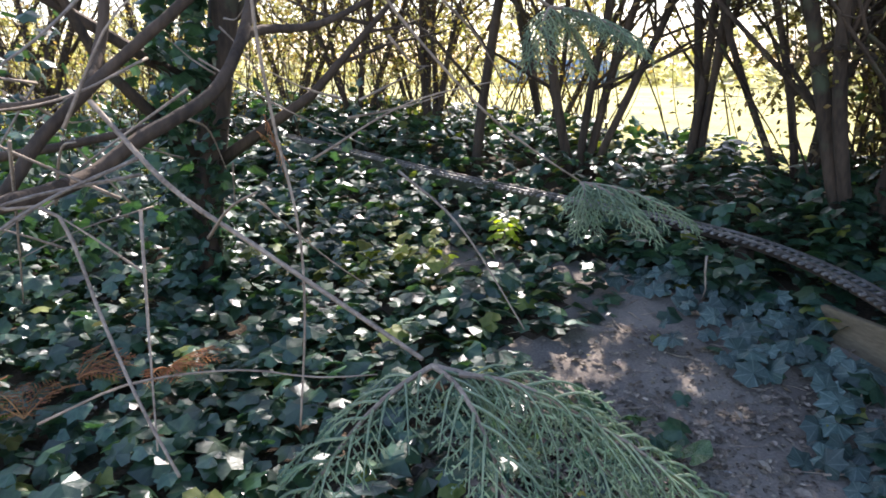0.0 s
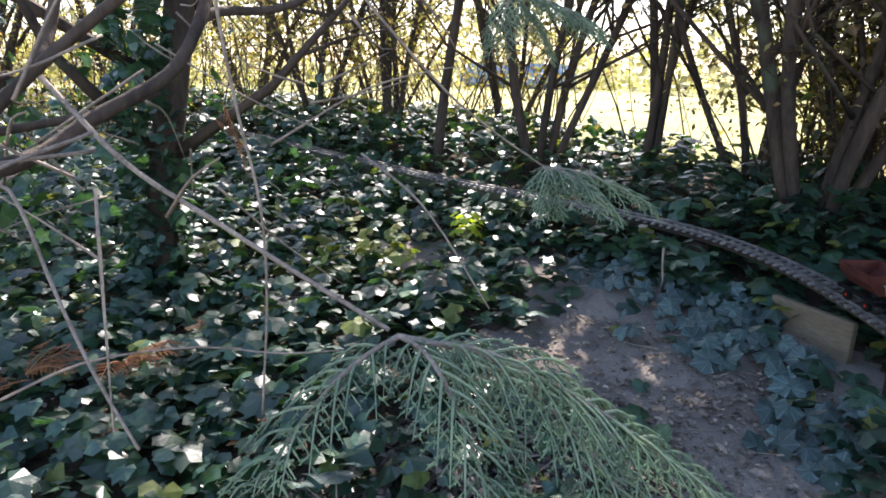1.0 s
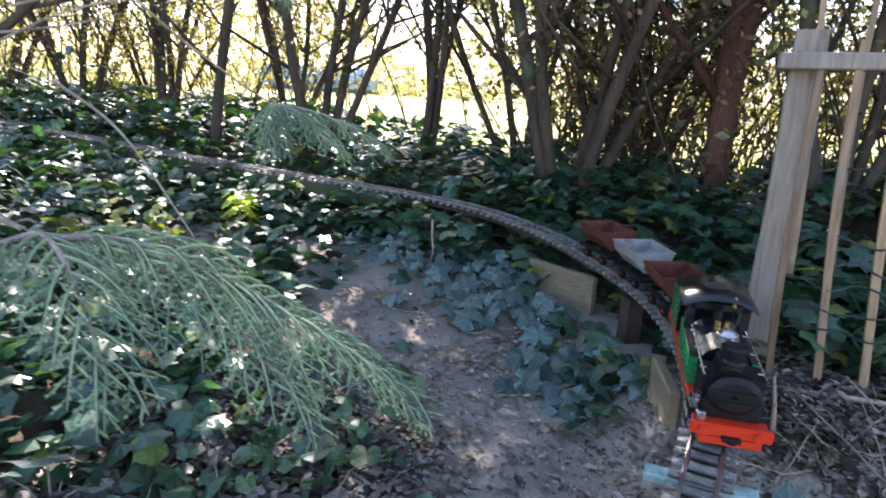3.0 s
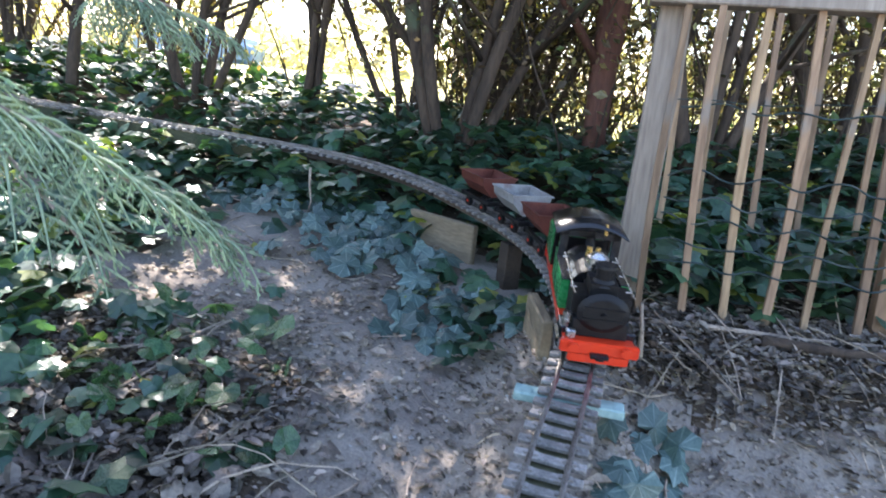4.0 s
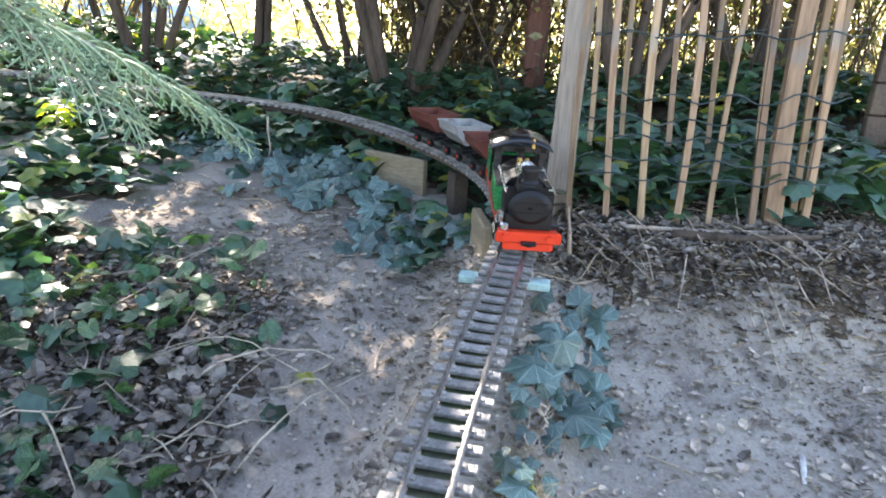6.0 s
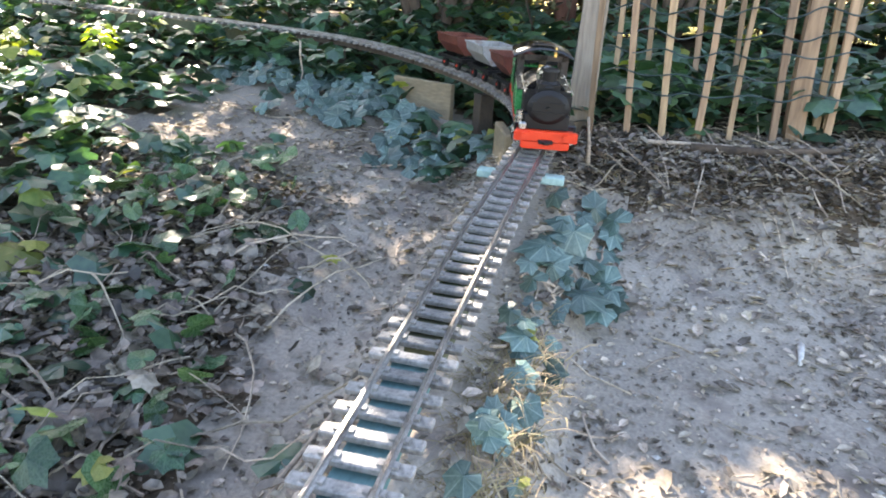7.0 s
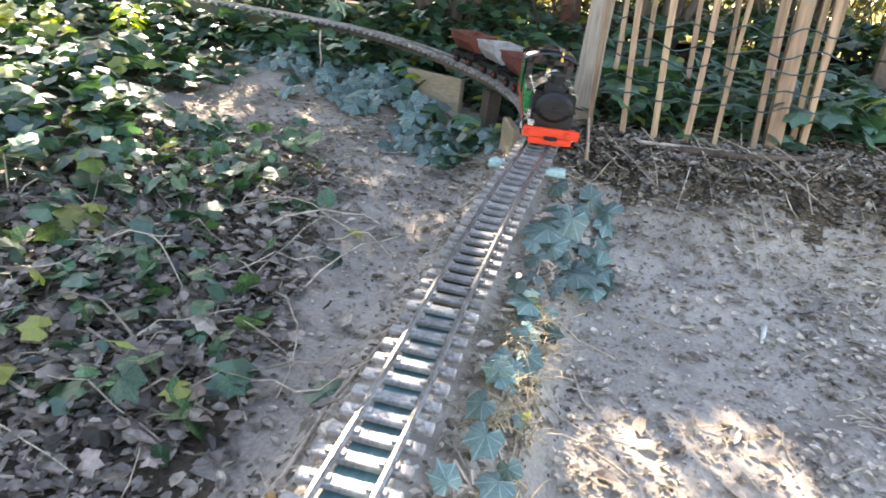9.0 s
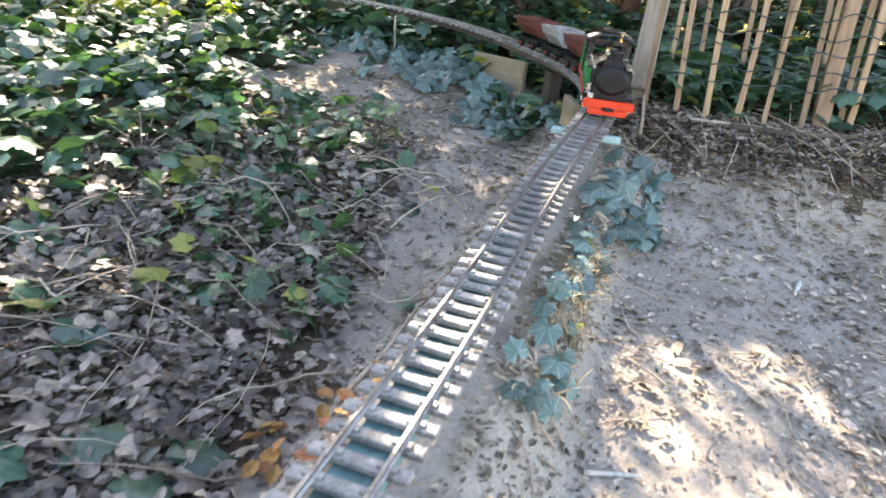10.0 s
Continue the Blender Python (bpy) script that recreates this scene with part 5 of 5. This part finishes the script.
        part("stem", so, M_TWIG, t, "pale thin stem")
        for k in range(count):
            u = 0.10 + 0.90 * k / (count - 1)
            i = min(7, int(u * 8))
            p = pts[i].lerp(pts[i + 1], u * 8 - i)
            sg = 1 if k % 2 else -1
            L = length * (0.75 + 0.4 * math.sin(math.pi * u)) * random.uniform(0.85, 1.15) * (0.75 if u > 0.9 else 1) * (far if sg < 0 else 1)
            w = (d * (0.75 + 0.5 * u) + side * sg * spread * (1.0 - 0.5 * u) + Vector((random.uniform(-0.15, 0.15), random.uniform(-0.15, 0.15), -drop + random.uniform(-0.12, 0.12)))).normalized()
            so = Soup()
            spray(so, p, p + w * L, width, 0.012)
            part("spray", so, M_CONIFER, t, "feathery grey-green spray").location = -org

    S1 = Vector((0.295, 0.43, 0.566))
    frond(S1, (0.40, 0.16, 0.465), 34, 0.084, 0.026, 0.03, 0.9, 0.42, 0.62)
    frond(S1, (0.14, 0.43, 0.487), 16, 0.058, 0.022, 0.02)
    frond(S1, (0.24, 0.28, 0.50), 16, 0.070, 0.024, 0.03, 0.9, 0.4)
    frond((0.33, 0.36, 0.55), (0.33, 0.20, 0.47), 16, 0.065, 0.024, 0.02, 0.9, 0.4)
    frond((0.30, 0.40, 0.566), (0.34, 0.30, 0.55), 9, 0.060, 0.024, 0.01)
    S2 = Vector((0.785, 0.60, 0.655))
    for e in ((0.88, 0.47, 0.60), (0.80, 0.49, 0.60), (0.87, 0.56, 0.60), (0.76, 0.57, 0.61)):
        frond(S2, e, 12, 0.065, 0.024, 0.015, 0.8, 0.5)
    S3 = Vector((0.90, 0.76, 0.93))
    for e in ((1.03, 0.66, 0.86), (0.95, 0.62, 0.87), (0.84, 0.74, 0.85), (0.96, 0.72, 0.84)):
        frond(S3, e, 12, 0.070, 0.026, 0.015, 0.8, 0.5)
    bough([(0.60, 1.0, 1.1), (0.78, 0.86, 1.02), (0.90, 0.76, 0.93)], 0.004, 0.003, "", M_TWIG, 6)
    so = Soup()
    spray(so, (0.70, 1.40, 0.72), (0.73, 1.36, 0.56), 0.03, 0.01)
    spray(so, (0.69, 1.42, 0.68), (0.75, 1.38, 0.60), 0.03, 0.01)
    part("dead_spray", so, M_CONIFER_DRY, t, "dead rust-orange spray").location = -org


build_conifer()


def build_dead_frond(x, y, turn):
    so = Soup()
    for i in range(5):
        a = turn + i * 0.5
        p = (x, y, ground_z(x, y) + 0.10)
        e = (x + 0.13 * math.cos(a), y + 0.13 * math.sin(a), ground_z(x, y) + 0.12)
        spray(so, p, e, 0.035, 0.02)
    ob = part("dead_frond", so, M_CONIFER_DRY)
    tagged(ob, "dry rust-orange conifer frond fallen among ivy", "frond", "fallen fronds")


for fx, fy, fa in ((0.16, 1.52, 0.3), (0.06, 1.42, 2.0), (0.45, 1.48, 4.0), (0.29, 1.60, 5.2), (0.10, 1.62, 1.0)):
    build_dead_frond(fx, fy, fa)


# ---- beyond the lawn ----
def build_distance():
    b = part("tarpaulin", box_bm((1.4, 2.2, 0.55), (0, 0, 0.27), 0.15, segments=3), M_BLUE)
    b.matrix_basis = pose(11.5, 8.2, 0.36, 0, 0, 20)
    tagged(b, "blue covered heap on the far lawn", "tarpaulin")
    bin_ = empty("board_panel", pose(2.05, -1.35, ground_z(2.05, -1.35), 0, 0, 15), "low dark-brown panel of rough boards", "board panel")
    for i in range(4):
        part("board", box_bm((0.02, 0.8, 0.085), (0, 0, 0.04 + 0.09 * i), 0.003), M_DARKWOOD, bin_)
    for y in (-0.36, 0.36):
        part("batten", box_bm((0.03, 0.04, 0.40), (0.026, y, 0.20), 0.003), M_DARKWOOD, bin_)


build_distance()


def build_brush():
    """Tangled thin stems and small leaves in the hedge, too many to count."""
    so, lv, shade = Soup(), Soup(), Soup()
    brown = Soup()
    for q in range(1270):
        y = rng.uniform(-2.4, 7.5)
        x = rng.uniform(2.55, 4.0) if y < 4.5 else rng.uniform(0.5, 3.8)
        if q > 640:
            x, y = rng.uniform(2.8, 5.2), rng.uniform(-3.2, 1.0)
        if q > 980:
            x, y = rng.uniform(-1.6, 2.4), rng.uniform(3.6, 7.0)
        if q > 1200:
            x, y = rng.uniform(2.9, 3.7), rng.uniform(0.30, 0.78)
        elif 0.9 < y < 2.3 and x < 4.0 and rng.random() < 0.75:
            continue
        z = ground_z(x, y) - 0.01
        a, L = rng.uniform(0, 6.28), rng.uniform(0.5, 1.7)
        lean = rng.uniform(0.05, 0.6)
        pts = []
        for j in range(6):
            u = j / 5
            pts.append((x + math.cos(a) * lean * L * u + 0.03 * math.sin(9 * u + a), y + math.sin(a) * lean * L * u + 0.03 * math.cos(7 * u + a), z + L * u * (1 - 0.25 * lean * u)))
        r = rng.uniform(0.002, 0.007)
        tube(so, pts, [r * (1 - 0.14 * j) for j in range(6)], 5)
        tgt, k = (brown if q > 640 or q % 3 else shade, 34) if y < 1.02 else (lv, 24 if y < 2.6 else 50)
        for _ in range(k):
            i = rng.integers(1, 6)
            c = np.array(pts[i]) + rng.normal(0, 0.10, 3)
            if in_clearing(c):
                continue
            strew(tgt, BLADE, c, rng.uniform(0.016, 0.038) * (1.6 if y < 0.75 else 1), rng.uniform(0, 6.28), rng.uniform(0, 1.5), rng.uniform(0, 6.28))
    for q in range(1850):
        # leaf clusters on the upper twigs
        y = rng.uniform(-1.8, 6.5)
        c = np.array([rng.uniform(2.3, 3.6), y, rng.uniform(0.85, 1.6)])
        if q > 1500:
            y = rng.uniform(0.1, 1.3)
            c = np.array([rng.uniform(2.7, 3.5), y, rng.uniform(0.62, 1.5)])
        a, L = rng.uniform(0, 6.28), rng.uniform(0.1, 0.3)
        e = c + np.array([math.cos(a) * L, math.sin(a) * L, rng.uniform(-0.1, 0.1)])
        tube(so, [c, (c + e) / 2 + np.array([0, 0, 0.02]), e], [0.002, 0.0016, 0.001], 4)
        for _ in range(7):
            p = c + (e - c) * rng.random() + rng.normal(0, 0.025, 3)
            if in_clearing(p):
                continue
            strew(brown if rng.random() < (0.75 if y < 1.3 else 0.25) else lv, BLADE, p, rng.uniform(0.02, 0.045), rng.uniform(0, 6.28), rng.uniform(0, 1.5), rng.uniform(0, 6.28))
    ivy = Soup()
    for _ in range(2600):
        # ivy climbing over shrubs and a trunk
        if rng.random() < 0.25:
            a = rng.uniform(0, 6.28)
            p = np.array([0.80 + 0.07 * math.cos(a), 2.02 + 0.07 * math.sin(a), rng.uniform(0.1, 1.6)]) + rng.normal(0, 0.012, 3)
        else:
            p = np.array([rng.normal(0.15, 0.55), rng.normal(2.75, 0.4), 0.0])
            p[2] = ground_z(p[0], p[1]) + abs(rng.normal(0, 0.42))
        strew(ivy, IVY, p, rng.uniform(0.025, 0.05), rng.uniform(0, 6.28), rng.uniform(0.2, 1.4), rng.uniform(0, 6.28))
    tagged(part("climbing_ivy", ivy, M_IVY), "glossy ivy climbing over a trunk and low shrubs", "ivy", kind="stuff")
    tagged(part("brushwood", so, M_BARK), "tangle of thin dark stems in the hedge", "brushwood", kind="stuff")
    tagged(part("shrub_leaves", brown, M_BROWNBUSH), "olive and brown leaves of the shrubs behind the fence", "leaves", kind="stuff")
    # far hedge against the bright sky, haze painted into its leaves
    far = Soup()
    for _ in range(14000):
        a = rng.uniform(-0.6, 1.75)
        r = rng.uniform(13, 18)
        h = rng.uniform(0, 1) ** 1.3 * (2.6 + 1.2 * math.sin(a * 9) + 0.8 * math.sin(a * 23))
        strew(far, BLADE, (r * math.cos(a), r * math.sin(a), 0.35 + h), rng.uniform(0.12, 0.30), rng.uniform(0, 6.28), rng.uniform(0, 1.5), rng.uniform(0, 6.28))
    tagged(part("far_hedge", far, M_FARLEAF), "hedge far across the lawn, haze put into its pale leaf colour", "hedge", kind="stuff")
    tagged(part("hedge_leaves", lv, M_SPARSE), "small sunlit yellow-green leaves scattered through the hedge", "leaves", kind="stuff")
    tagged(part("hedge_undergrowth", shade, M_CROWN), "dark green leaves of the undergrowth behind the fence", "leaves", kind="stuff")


build_brush()
